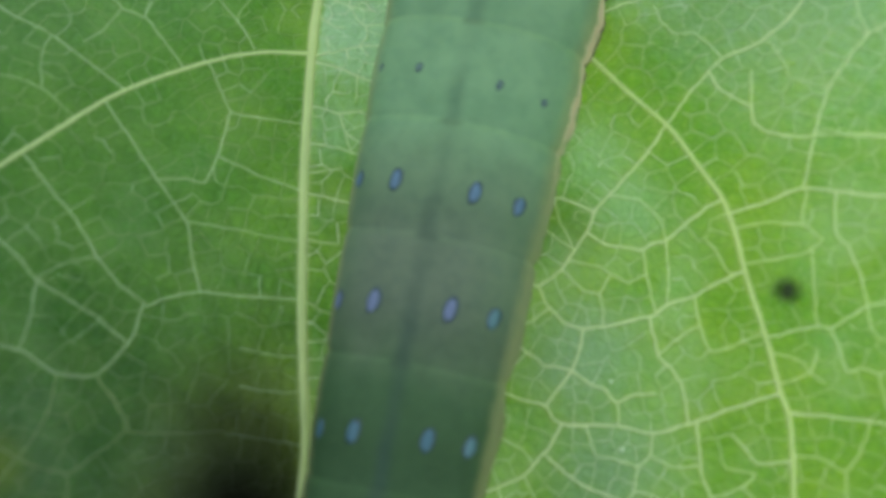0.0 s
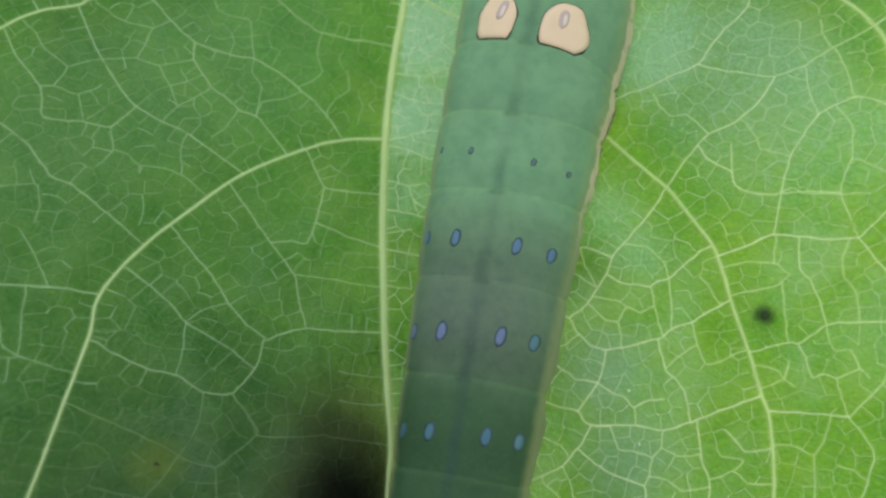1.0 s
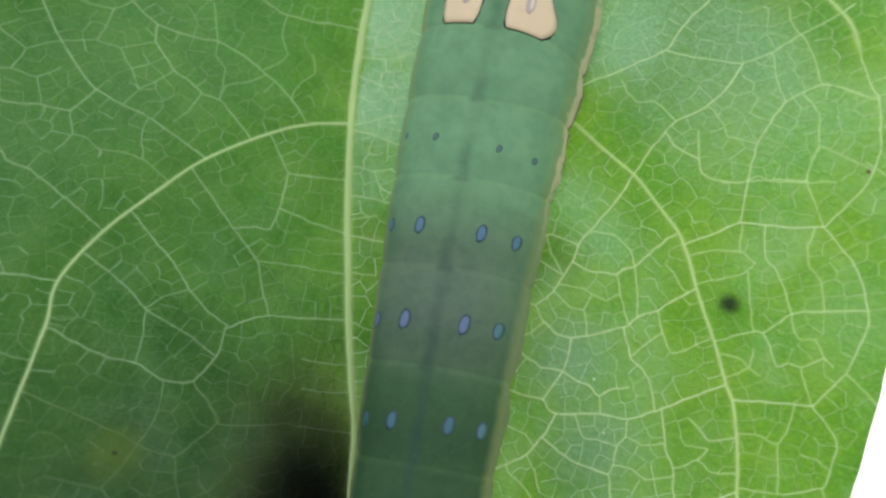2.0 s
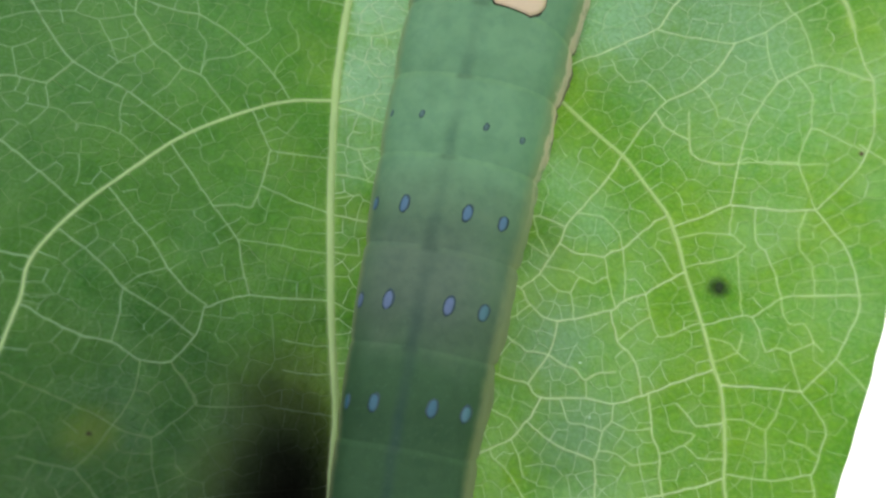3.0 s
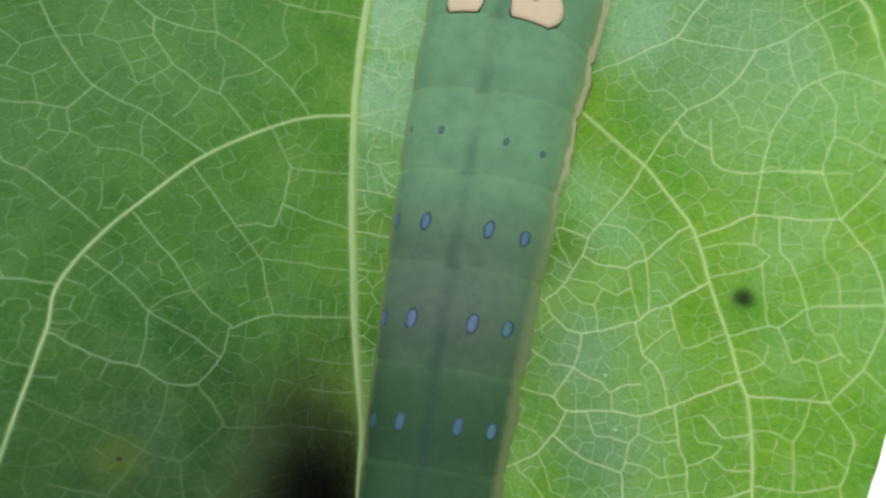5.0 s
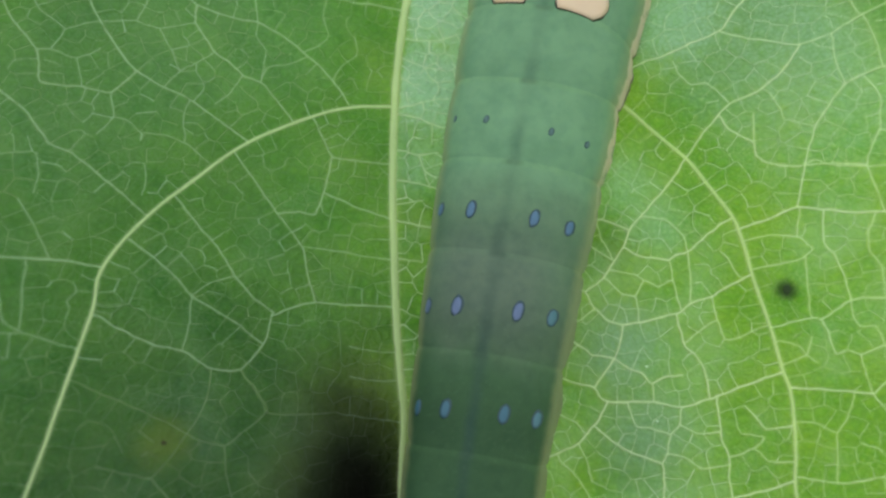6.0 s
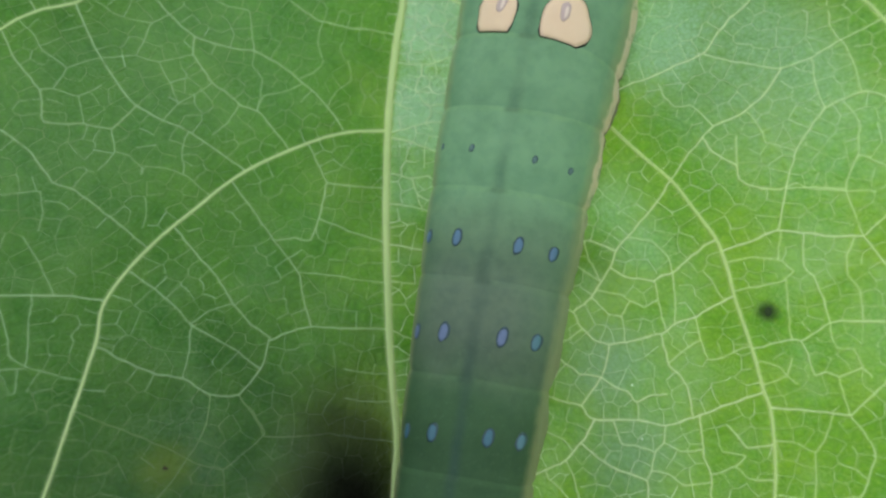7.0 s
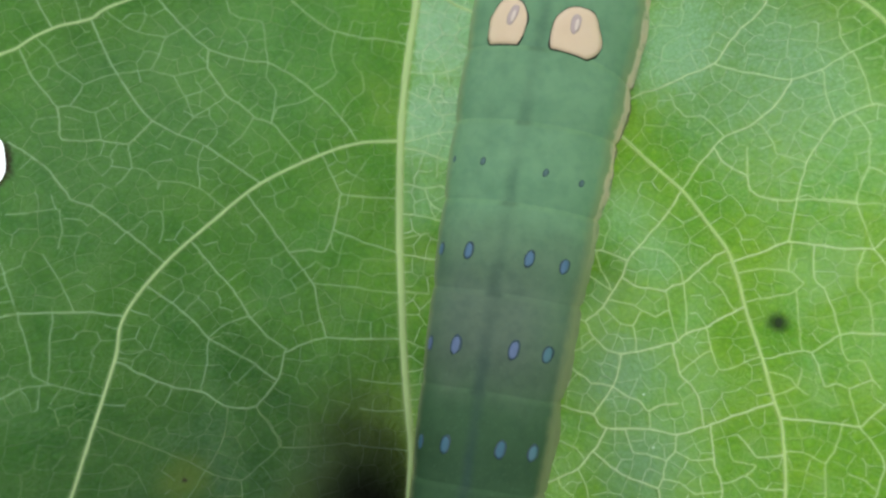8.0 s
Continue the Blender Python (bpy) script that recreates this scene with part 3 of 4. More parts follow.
vein("cross_vein", 0.065, (-19.75, -1.93), (-19.50, -1.96), (-18.12, -2.86), (-16.92, -3.46), (-15.81, -3.70), (-14.53, -4.60), (-13.18, -4.69), (-12.19, -3.27), (-11.95, -1.89))
vein("cross_vein", 0.075, (-11.96, -1.96), (-10.97, -1.55), (-9.84, -1.29), (-7.92, -1.45), (-5.75, -1.53))
vein("cross_vein", 0.055, (-14.53, -4.60), (-14.57, -6.05), (-15.15, -7.44), (-15.79, -8.59), (-16.45, -9.45), (-17.33, -9.24), (-18.63, -8.79))
vein("cross_vein", 0.055, (-16.45, -9.45), (-15.76, -10.34), (-15.16, -11.14), (-14.57, -12.50))
vein("cross_vein", 0.055, (-13.18, -4.69), (-12.42, -5.65), (-11.82, -6.66), (-12.71, -7.56), (-13.63, -8.26), (-15.03, -7.81))
vein("cross_vein", 0.050, (-13.63, -8.26), (-13.39, -9.88), (-12.79, -11.48))
vein("cross_vein", 0.050, (-15.68, -0.91), (-15.66, -2.27), (-15.81, -3.70))
vein("cross_vein", 0.050, (-15.68, -0.91), (-14.74, -0.20), (-13.83, 0.07))
vein("cross_vein", 0.060, (-14.77, -12.02), (-12.79, -11.48), (-10.29, -11.05), (-6.83, -10.99), (-5.35, -10.89))
vein("cross_vein", 0.050, (-8.08, -3.61), (-6.94, -3.85), (-5.56, -3.98))
vein("cross_vein", 0.050, (-7.99, -5.14), (-6.86, -5.38), (-5.43, -5.40))
vein("cross_vein", 0.050, (-8.44, -6.98), (-7.04, -7.22), (-5.25, -7.54))
vein("cross_vein", 0.050, (-10.64, 1.71), (-8.66, 1.45), (-7.19, 1.16), (-5.85, 0.99))
vein("cross_vein", 0.073, (-5.92, 9.50), (-4.71, 9.16), (-3.10, 8.55))
vein("cross_vein", 0.073, (-5.93, 3.22), (-5.01, 3.02), (-3.77, 2.80))
vein("cross_vein", 0.044, (-5.86, 1.14), (-5.10, 1.00), (-4.31, 0.88))
vein("cross_vein", 0.044, (-5.75, -1.53), (-5.15, -1.86), (-4.40, -2.17))
vein("cross_vein", 0.055, (-5.75, 9.72), (-4.62, 9.98), (-3.82, 10.24), (-2.86, 10.29))
vein("cross_vein", 0.055, (-5.85, 7.30), (-5.29, 7.18), (-4.55, 6.97), (-3.45, 7.12))
vein("cross_vein", 0.045, (-4.55, 6.97), (-4.26, 6.02), (-3.93, 5.04))
vein("cross_vein", 0.060, (-5.95, 5.54), (-4.72, 5.36), (-3.88, 5.15), (-3.3, 4.95))
vein("cross_vein", 0.045, (-5.75, 11.75), (-5.51, 11.55), (-4.91, 11.16), (-4.43, 11.16))
vein("cross_vein", 0.055, (-5.60, 12.90), (-5.44, 12.77), (-4.24, 12.20), (-3.10, 12.04))
vein("cross_vein", 0.050, (-5.40, 13.95), (-4.76, 13.89), (-3.40, 13.82), (-2.20, 14.19))
vein("cross_vein", 0.045, (-5.95, 4.10), (-5.61, 4.14), (-4.28, 4.36))
vein("cross_vein", 0.045, (-3.47, 11.33), (-3.46, 10.75), (-3.72, 10.24), (-3.33, 9.73))
vein("cross_vein", 0.040, (-3.80, 8.71), (-3.83, 7.58))
vein("cross_vein", 0.045, (-4.24, 12.20), (-3.96, 11.62), (-3.47, 11.33), (-2.66, 11.32))
vein("cross_vein", 0.050, (20.28, 5.76), (21.37, 4.65), (21.44, 2.49))
vein("cross_vein", 0.065, (-20.46, 19.77), (-19.59, 18.41), (-18.20, 16.72), (-16.82, 15.44), (-15.59, 15.02), (-14.54, 14.77), (-13.61, 14.71), (-12.19, 13.91), (-11.08, 13.01), (-10.00, 12.03), (-9.11, 10.99), (-8.48, 9.93))
vein("cross_vein", 0.060, (-16.82, 15.44), (-16.78, 14.30), (-16.19, 13.39), (-15.71, 12.64), (-14.80, 11.94), (-14.23, 11.36), (-13.24, 11.03), (-12.37, 9.98), (-11.56, 8.96), (-11.44, 8.58))
vein("cross_vein", 0.050, (-13.61, 14.71), (-13.78, 16.00), (-14.02, 17.20), (-15.06, 17.43), (-15.82, 17.77), (-16.19, 19.04))
vein("cross_vein", 0.045, (-15.71, 12.64), (-16.60, 11.91), (-17.34, 11.33), (-17.97, 10.33))
vein("cross_vein", 0.045, (-13.24, 11.03), (-12.97, 11.95), (-11.70, 12.29), (-10.81, 12.76))
vein("cross_vein", 0.045, (-13.24, 11.03), (-13.10, 12.98), (-13.66, 13.77), (-13.61, 14.71))
vein("cross_vein", 0.060, (-5.38, 15.65), (-5.72, 15.77), (-7.14, 16.07), (-8.48, 16.25), (-10.08, 16.74), (-10.95, 17.32), (-11.85, 18.07), (-12.89, 19.11))
vein("cross_vein", 0.045, (-14.23, 11.36), (-14.72, 10.45), (-15.53, 9.54))
vein("cross_vein", 0.045, (-11.08, 13.01), (-10.22, 13.41), (-9.68, 14.00), (-10.06, 15.30), (-9.84, 16.67))
vein("cross_vein", 0.045, (-23.71, 11.69), (-23.15, 11.82), (-22.01, 11.45), (-21.09, 12.21))
vein("cross_vein", 0.040, (-22.01, 11.45), (-21.84, 10.74), (-21.65, 9.90))
vein("cross_vein", 0.045, (-23.15, 11.82), (-22.71, 13.02), (-23.83, 13.94), (-24.34, 14.80), (-25.18, 15.68))
vein("cross_vein", 0.040, (-22.71, 13.02), (-21.92, 13.50), (-21.32, 13.80))
vein("cross_vein", 0.040, (-18.20, 16.72), (-19.08, 16.12), (-19.34, 15.13), (-19.70, 14.09), (-20.54, 13.95), (-21.35, 13.76))
vein("cross_vein", 0.040, (-19.70, 14.09), (-18.56, 13.79), (-16.78, 14.30))
vein("cross_vein", 0.040, (-18.56, 13.79), (-17.78, 12.43), (-17.34, 11.33))
vein("cross_vein", 0.040, (-23.70, 18.28), (-23.44, 17.54), (-23.24, 16.82))
vein("cross_vein", 0.040, (-19.08, 16.12), (-20.19, 16.26), (-21.13, 16.65), (-21.92, 17.32), (-22.13, 17.59))
vein("cross_vein", 0.040, (-16.73, 9.68), (-16.95, 8.65), (-16.76, 7.22), (-17.61, 7.55), (-18.72, 7.61), (-18.76, 7.13), (-18.64, 7.49))
vein("cross_vein", 0.040, (-16.76, 7.22), (-16.05, 6.67), (-15.32, 5.91))
vein("cross_vein", 0.040, (-18.46, 5.84), (-18.30, 4.99), (-18.41, 4.16))
vein("cross_vein", 0.040, (-20.11, 8.40), (-19.38, 8.18), (-18.73, 7.47))
vein("cross_vein", 0.040, (-25.21, 5.79), (-24.08, 5.88), (-22.93, 6.05), (-22.65, 4.88), (-22.76, 3.97))
vein("cross_vein", 0.040, (-8.51, 9.98), (-9.31, 11.34), (-8.90, 12.26), (-8.03, 12.93), (-8.27, 14.11))
vein("cross_vein", 0.095, (12.22, 2.22), (12.52, 2.34), (13.73, 2.80), (14.89, 3.24), (16.80, 2.90), (18.56, 2.74))
vein("cross_vein", 0.078, (18.56, 2.74), (19.64, 1.03), (20.09, -0.54), (20.14, -1.44), (20.09, -2.36), (19.19, -4.47), (17.78, -6.08))
vein("cross_vein", 0.090, (14.18, -5.88), (15.77, -5.93), (17.78, -6.08))
vein("cross_vein", 0.067, (17.68, -6.08), (18.62, -7.52), (18.59, -8.30), (17.95, -10.02), (16.13, -10.43), (14.20, -10.24))
vein("cross_vein", 0.044, (17.95, -10.02), (18.04, -11.22), (17.78, -13.10), (17.10, -14.72))
vein("cross_vein", 0.073, (18.56, 2.74), (19.52, 3.75), (20.33, 4.74), (20.86, 6.16), (20.88, 8.70), (20.49, 9.68), (20.12, 11.48))
vein("cross_vein", 0.073, (14.89, 3.24), (15.39, 5.51), (15.91, 7.46), (17.10, 9.27), (18.79, 9.91), (20.88, 8.70))
vein("cross_vein", 0.044, (17.10, 9.27), (16.75, 10.40), (16.67, 11.64), (16.57, 11.96))
vein("cross_vein", 0.044, (18.56, 2.74), (17.88, 5.12), (18.43, 6.77), (19.45, 6.17), (20.54, 5.31))
vein("cross_vein", 0.044, (18.43, 6.77), (18.52, 8.42), (17.86, 9.56))
vein("cross_vein", 0.044, (15.36, 5.40), (16.61, 5.34), (17.88, 5.12))
vein("cross_vein", 0.044, (19.19, -4.47), (20.00, -5.47), (20.49, -6.06))
vein("cross_vein", 0.073, (14.19, -10.43), (12.69, -10.96), (11.27, -11.36), (9.17, -11.79), (7.87, -11.67), (6.24, -11.71), (4.64, -12.13))
vein("cross_vein", 0.073, (1.46, -11.69), (2.32, -12.53), (3.04, -13.22))
vein("cross_vein", 0.044, (4.64, -12.13), (3.66, -10.45), (2.79, -9.59), (2.63, -9.21))
vein("cross_vein", 0.044, (4.64, -12.13), (4.19, -13.09), (4.30, -14.59))
vein("cross_vein", 0.044, (14.28, -12.81), (16.24, -12.39), (17.86, -12.53))
vein("cross_vein", 0.073, (7.25, 11.50), (7.96, 11.78), (8.86, 11.97), (10.28, 12.50), (11.70, 12.93), (12.28, 13.75), (13.03, 14.65), (13.94, 15.38), (14.55, 16.42))
vein("cross_vein", 0.067, (11.70, 12.93), (12.71, 12.48), (14.12, 11.98), (15.29, 11.61), (16.64, 11.98), (17.91, 12.63), (19.16, 13.13), (19.97, 13.58), (19.51, 13.20))
vein("cross_vein", 0.073, (15.29, 11.61), (14.61, 10.53), (13.54, 9.56), (12.06, 8.99), (11.51, 8.43), (10.69, 7.45), (9.84, 6.24))
vein("cross_vein", 0.040, (12.06, 8.99), (11.33, 9.88), (10.98, 10.23), (10.21, 10.21), (9.62, 10.89), (9.35, 11.64))
vein("cross_vein", 0.062, (11.51, 8.43), (12.01, 7.57), (13.08, 6.76), (13.17, 6.07), (13.76, 5.61), (15.16, 5.35))
vein("cross_vein", 0.035, (13.59, 9.61), (13.80, 9.42), (14.37, 8.38), (14.54, 7.86), (15.86, 7.27))
vein("cross_vein", 0.035, (17.31, 14.14), (17.46, 13.16), (17.98, 12.31), (18.35, 11.34), (18.56, 10.17), (18.71, 9.88))
vein("cross_vein", 0.035, (13.13, 8.29), (13.10, 7.27), (13.08, 6.76))
vein("cross_vein", 0.040, (15.09, 5.36), (15.85, 5.59), (16.50, 5.26), (17.86, 5.06), (19.06, 4.90))
vein("cross_vein", 0.090, (13.95, -5.08), (12.83, -5.53), (11.71, -5.95), (10.57, -6.46), (10.28, -6.50), (9.11, -6.91), (7.65, -6.64), (5.25, -6.60), (4.67, -5.91), (3.76, -5.64), (2.69, -5.35))
vein("cross_vein", 0.084, (12.74, -0.09), (11.23, -0.91), (10.79, -1.21), (9.78, -1.52), (9.03, -2.06), (7.83, -2.37), (6.26, -2.64), (5.42, -2.26), (4.82, -1.73), (4.38, -0.86), (3.86, -0.60))
vein("cross_vein", 0.073, (4.38, -0.86), (5.34, -0.10), (5.99, 0.83), (6.47, 1.54), (6.81, 2.47), (7.38, 3.14), (8.07, 3.90), (9.01, 4.95), (9.84, 6.24))
vein("cross_vein", 0.073, (6.81, 2.47), (6.06, 2.86), (5.45, 3.10), (4.77, 3.06), (5.14, 3.11))
vein("cross_vein", 0.073, (6.47, 1.54), (7.22, 1.05), (7.96, 0.92), (8.70, 0.78), (9.15, 1.08), (9.74, 1.16), (10.63, 1.97), (11.37, 2.56), (11.98, 2.95))
vein("cross_vein", 0.040, (9.74, 1.16), (9.83, -0.15), (9.75, -1.52))
vein("cross_vein", 0.035, (9.74, 1.16), (9.49, 2.15), (8.92, 2.78), (8.05, 3.12), (7.38, 3.14))
vein("cross_vein", 0.067, (9.03, -2.06), (9.22, -3.03), (9.39, -3.78), (9.87, -4.22), (10.13, -4.66), (10.33, -5.40), (10.45, -6.49))
vein("cross_vein", 0.044, (9.29, -1.87), (8.95, -0.30), (8.77, 0.83))
vein("cross_vein", 0.044, (10.79, -1.21), (10.98, -2.26), (11.22, -3.16), (11.41, -3.45), (12.11, -3.29), (12.67, -2.98), (13.42, -2.72))
vein("cross_vein", 0.035, (9.36, -3.63), (10.30, -2.81), (11.03, -2.44))
vein("cross_vein", 0.062, (6.26, -2.64), (6.13, -3.49), (5.79, -4.40), (5.31, -5.01), (4.67, -5.91))
vein("cross_vein", 0.062, (3.37, -3.26), (4.13, -3.79), (4.58, -4.19), (5.19, -4.25), (5.79, -4.40), (6.53, -4.92), (7.12, -5.15), (7.64, -5.66), (8.45, -5.29), (9.18, -5.28))
vein("cross_vein", 0.040, (7.64, -5.66), (7.65, -6.64))
vein("cross_vein", 0.044, (5.40, -0.00), (5.94, -0.57), (6.32, -0.98), (6.98, -1.14), (7.11, -1.81), (7.12, -2.49))
vein("cross_vein", 0.040, (6.98, -1.14), (7.47, -0.28), (7.91, -0.44), (8.20, -0.66), (8.66, -0.35), (8.95, -0.30))
vein("cross_vein", 0.044, (4.72, 1.70), (5.24, 1.31), (5.99, 0.83))
vein("cross_vein", 0.035, (5.14, 3.11), (5.32, 2.10), (5.56, 1.71), (5.91, 0.88))
vein("cross_vein", 0.035, (5.66, 0.37), (7.03, 0.03), (7.47, -0.28))
vein("cross_vein", 0.040, (4.85, -1.76), (4.18, -2.25), (3.39, -2.61))
vein("cross_vein", 0.078, (5.37, -6.60), (4.92, -7.41), (4.60, -7.85), (4.13, -8.30), (3.75, -8.74), (2.72, -9.17), (1.80, -9.59))
vein("cross_vein", 0.073, (4.60, -7.85), (5.48, -8.59), (6.36, -9.17), (7.38, -9.53), (7.96, -9.72), (8.01, -10.45), (7.94, -11.68))
vein("cross_vein", 0.044, (9.05, -6.91), (8.87, -7.80), (8.47, -8.25), (8.25, -9.13), (7.96, -9.72))
vein("cross_vein", 0.044, (8.19, -9.25), (9.14, -9.40), (9.83, -9.95), (11.17, -9.69))
vein("cross_vein", 0.062, (10.80, -6.36), (10.85, -7.74), (10.90, -8.46), (11.19, -9.32), (11.14, -10.33), (11.31, -11.46), (11.65, -12.99))
vein("cross_vein", 0.044, (6.33, -6.62), (6.71, -7.84), (7.30, -7.92), (8.03, -8.17), (8.46, -8.31))
vein("cross_vein", 0.044, (8.88, -7.75), (9.77, -8.21), (10.87, -8.10))
vein("cross_vein", 0.044, (11.19, -9.32), (11.84, -9.14), (12.40, -8.88), (13.05, -9.50), (14.27, -9.54))
vein("cross_vein", 0.035, (12.40, -8.88), (12.89, -8.37), (11.89, -8.13), (11.63, -7.71))
vein("cross_vein", 0.062, (12.09, -6.81), (12.48, -7.23), (12.99, -7.93), (14.29, -7.74))
vein("cross_vein", 0.044, (2.78, -7.25), (3.69, -7.70), (4.15, -8.27))
vein("cross_vein", 0.040, (3.75, -8.74), (4.08, -9.47), (4.35, -10.64))
vein("cross_vein", 0.073, (16.04, 3.04), (15.97, 1.42), (16.45, 0.69), (16.78, -0.31), (17.04, -1.51))
vein("cross_vein", 0.073, (13.46, -2.85), (14.82, -2.50), (15.46, -2.40), (15.76, -2.48), (16.36, -2.03), (17.11, -1.51), (18.30, -1.43), (20.14, -1.49))
vein("cross_vein", 0.062, (15.76, -2.48), (16.06, -3.19), (16.28, -4.18), (16.78, -4.02), (17.31, -4.22), (17.86, -3.97), (18.34, -3.75), (18.68, -4.20))
vein("cross_vein", 0.044, (17.31, -4.22), (17.47, -5.11), (17.68, -6.08))
vein("cross_vein", 0.040, (17.07, -1.53), (17.08, -2.30), (17.31, -2.81), (18.02, -2.84), (18.34, -3.75))
vein("cross_vein", 0.044, (12.70, 0.13), (14.28, 0.42), (15.06, 0.61), (15.51, 1.13), (15.09, 1.58), (14.84, 1.73), (13.80, 1.87), (12.37, 1.67))
vein("cross_vein", 0.035, (15.17, 0.74), (15.25, -1.19), (15.33, -2.42))
vein("cross_vein", 0.035, (14.84, 1.73), (14.99, 3.22))
vein("cross_vein", 0.040, (14.29, -7.57), (15.12, -7.52), (16.12, -8.02), (16.65, -7.13), (16.98, -6.02))
vein("cross_vein", 0.040, (16.12, -8.02), (16.13, -8.86), (16.03, -10.42))
vein("cross_vein", 0.044, (17.14, -8.49), (17.80, -8.71), (18.27, -9.16))
vein("cross_vein", 0.035, (13.64, -3.62), (13.94, -3.54), (14.77, -3.81), (15.01, -4.23), (15.50, -4.64))
vein("cross_vein", 0.035, (15.30, -3.36), (15.01, -4.23), (13.88, -4.75))
vein("cross_vein", 0.035, (18.21, 2.77), (17.85, 1.67), (17.89, 0.82), (18.34, 0.12), (18.41, -1.42))
vein("cross_vein", 0.035, (11.31, 1.20), (11.84, 0.44), (12.10, -0.17), (12.32, -0.27))
vein("cross_vein", 0.055, (-18.72, 1.86), (-18.48, 1.69), (-16.83, 0.33), (-15.67, -1.00), (-13.99, -2.05), (-12.61, -3.17), (-12.29, -3.41))
vein("cross_vein", 0.055, (-20.16, -4.90), (-19.01, -5.49), (-17.42, -6.35), (-16.15, -7.04), (-14.90, -7.83))
vein("cross_vein", 0.050, (-24.36, -3.65), (-23.31, -2.89), (-22.09, -2.76), (-20.73, -3.31), (-19.97, -3.57))
vein("cross_vein", 0.050, (-25.07, 3.46), (-23.84, 0.70), (-23.17, -1.06), (-22.79, -2.29), (-22.09, -2.76))
vein("cross_vein", 0.045, (-23.30, 3.69), (-22.59, 2.51), (-21.63, 0.69))
vein("cross_vein", 0.045, (-22.54, 0.72), (-22.32, -1.13), (-22.23, -2.67))
vein("cross_vein", 0.055, (-13.15, -4.74), (-12.10, -6.23), (-11.79, -6.82), (-10.13, -6.96), (-8.71, -6.93), (-5.93, -7.41))


def cell_net(seeds, reach):
    """Borders between the cells round each seed (a Voronoi net), each border once, as pairs of points."""
    borders = {}
    for i, p in enumerate(seeds):
        d = np.hypot(*(seeds - p).T)
        near = np.argsort(d)[1:22]
        poly = [(p + np.array(c) * reach, -1) for c in ((-1, -1), (1, -1), (1, 1), (-1, 1))]  # corner, and the neighbour across the side that starts there
        for j in near:
            if d[j] > 2.9 * reach:
                break
            way, mid = seeds[j] - p, (seeds[j] + p) / 2
            far = [float((c - mid) @ way) for c, _ in poly]
            if max(far) <= 0:
                continue
            cut = []
            for k, (c, tag) in enumerate(poly):
                c2, f1, f2 = poly[(k + 1) % len(poly)][0], far[k], far[(k + 1) % len(poly)]
                if f1 <= 0:
                    cut.append((c, tag))
                    if f2 > 0:
                        cut.append((c + (c2 - c) * f1 / (f1 - f2), int(j)))
                elif f2 <= 0:
                    cut.append((c + (c2 - c) * f1 / (f1 - f2), tag))
            poly = cut
        for k, (c, tag) in enumerate(poly):
            if tag > i:
                borders[(i, tag)] = (c, poly[(k + 1) % len(poly)][0])
    return borders


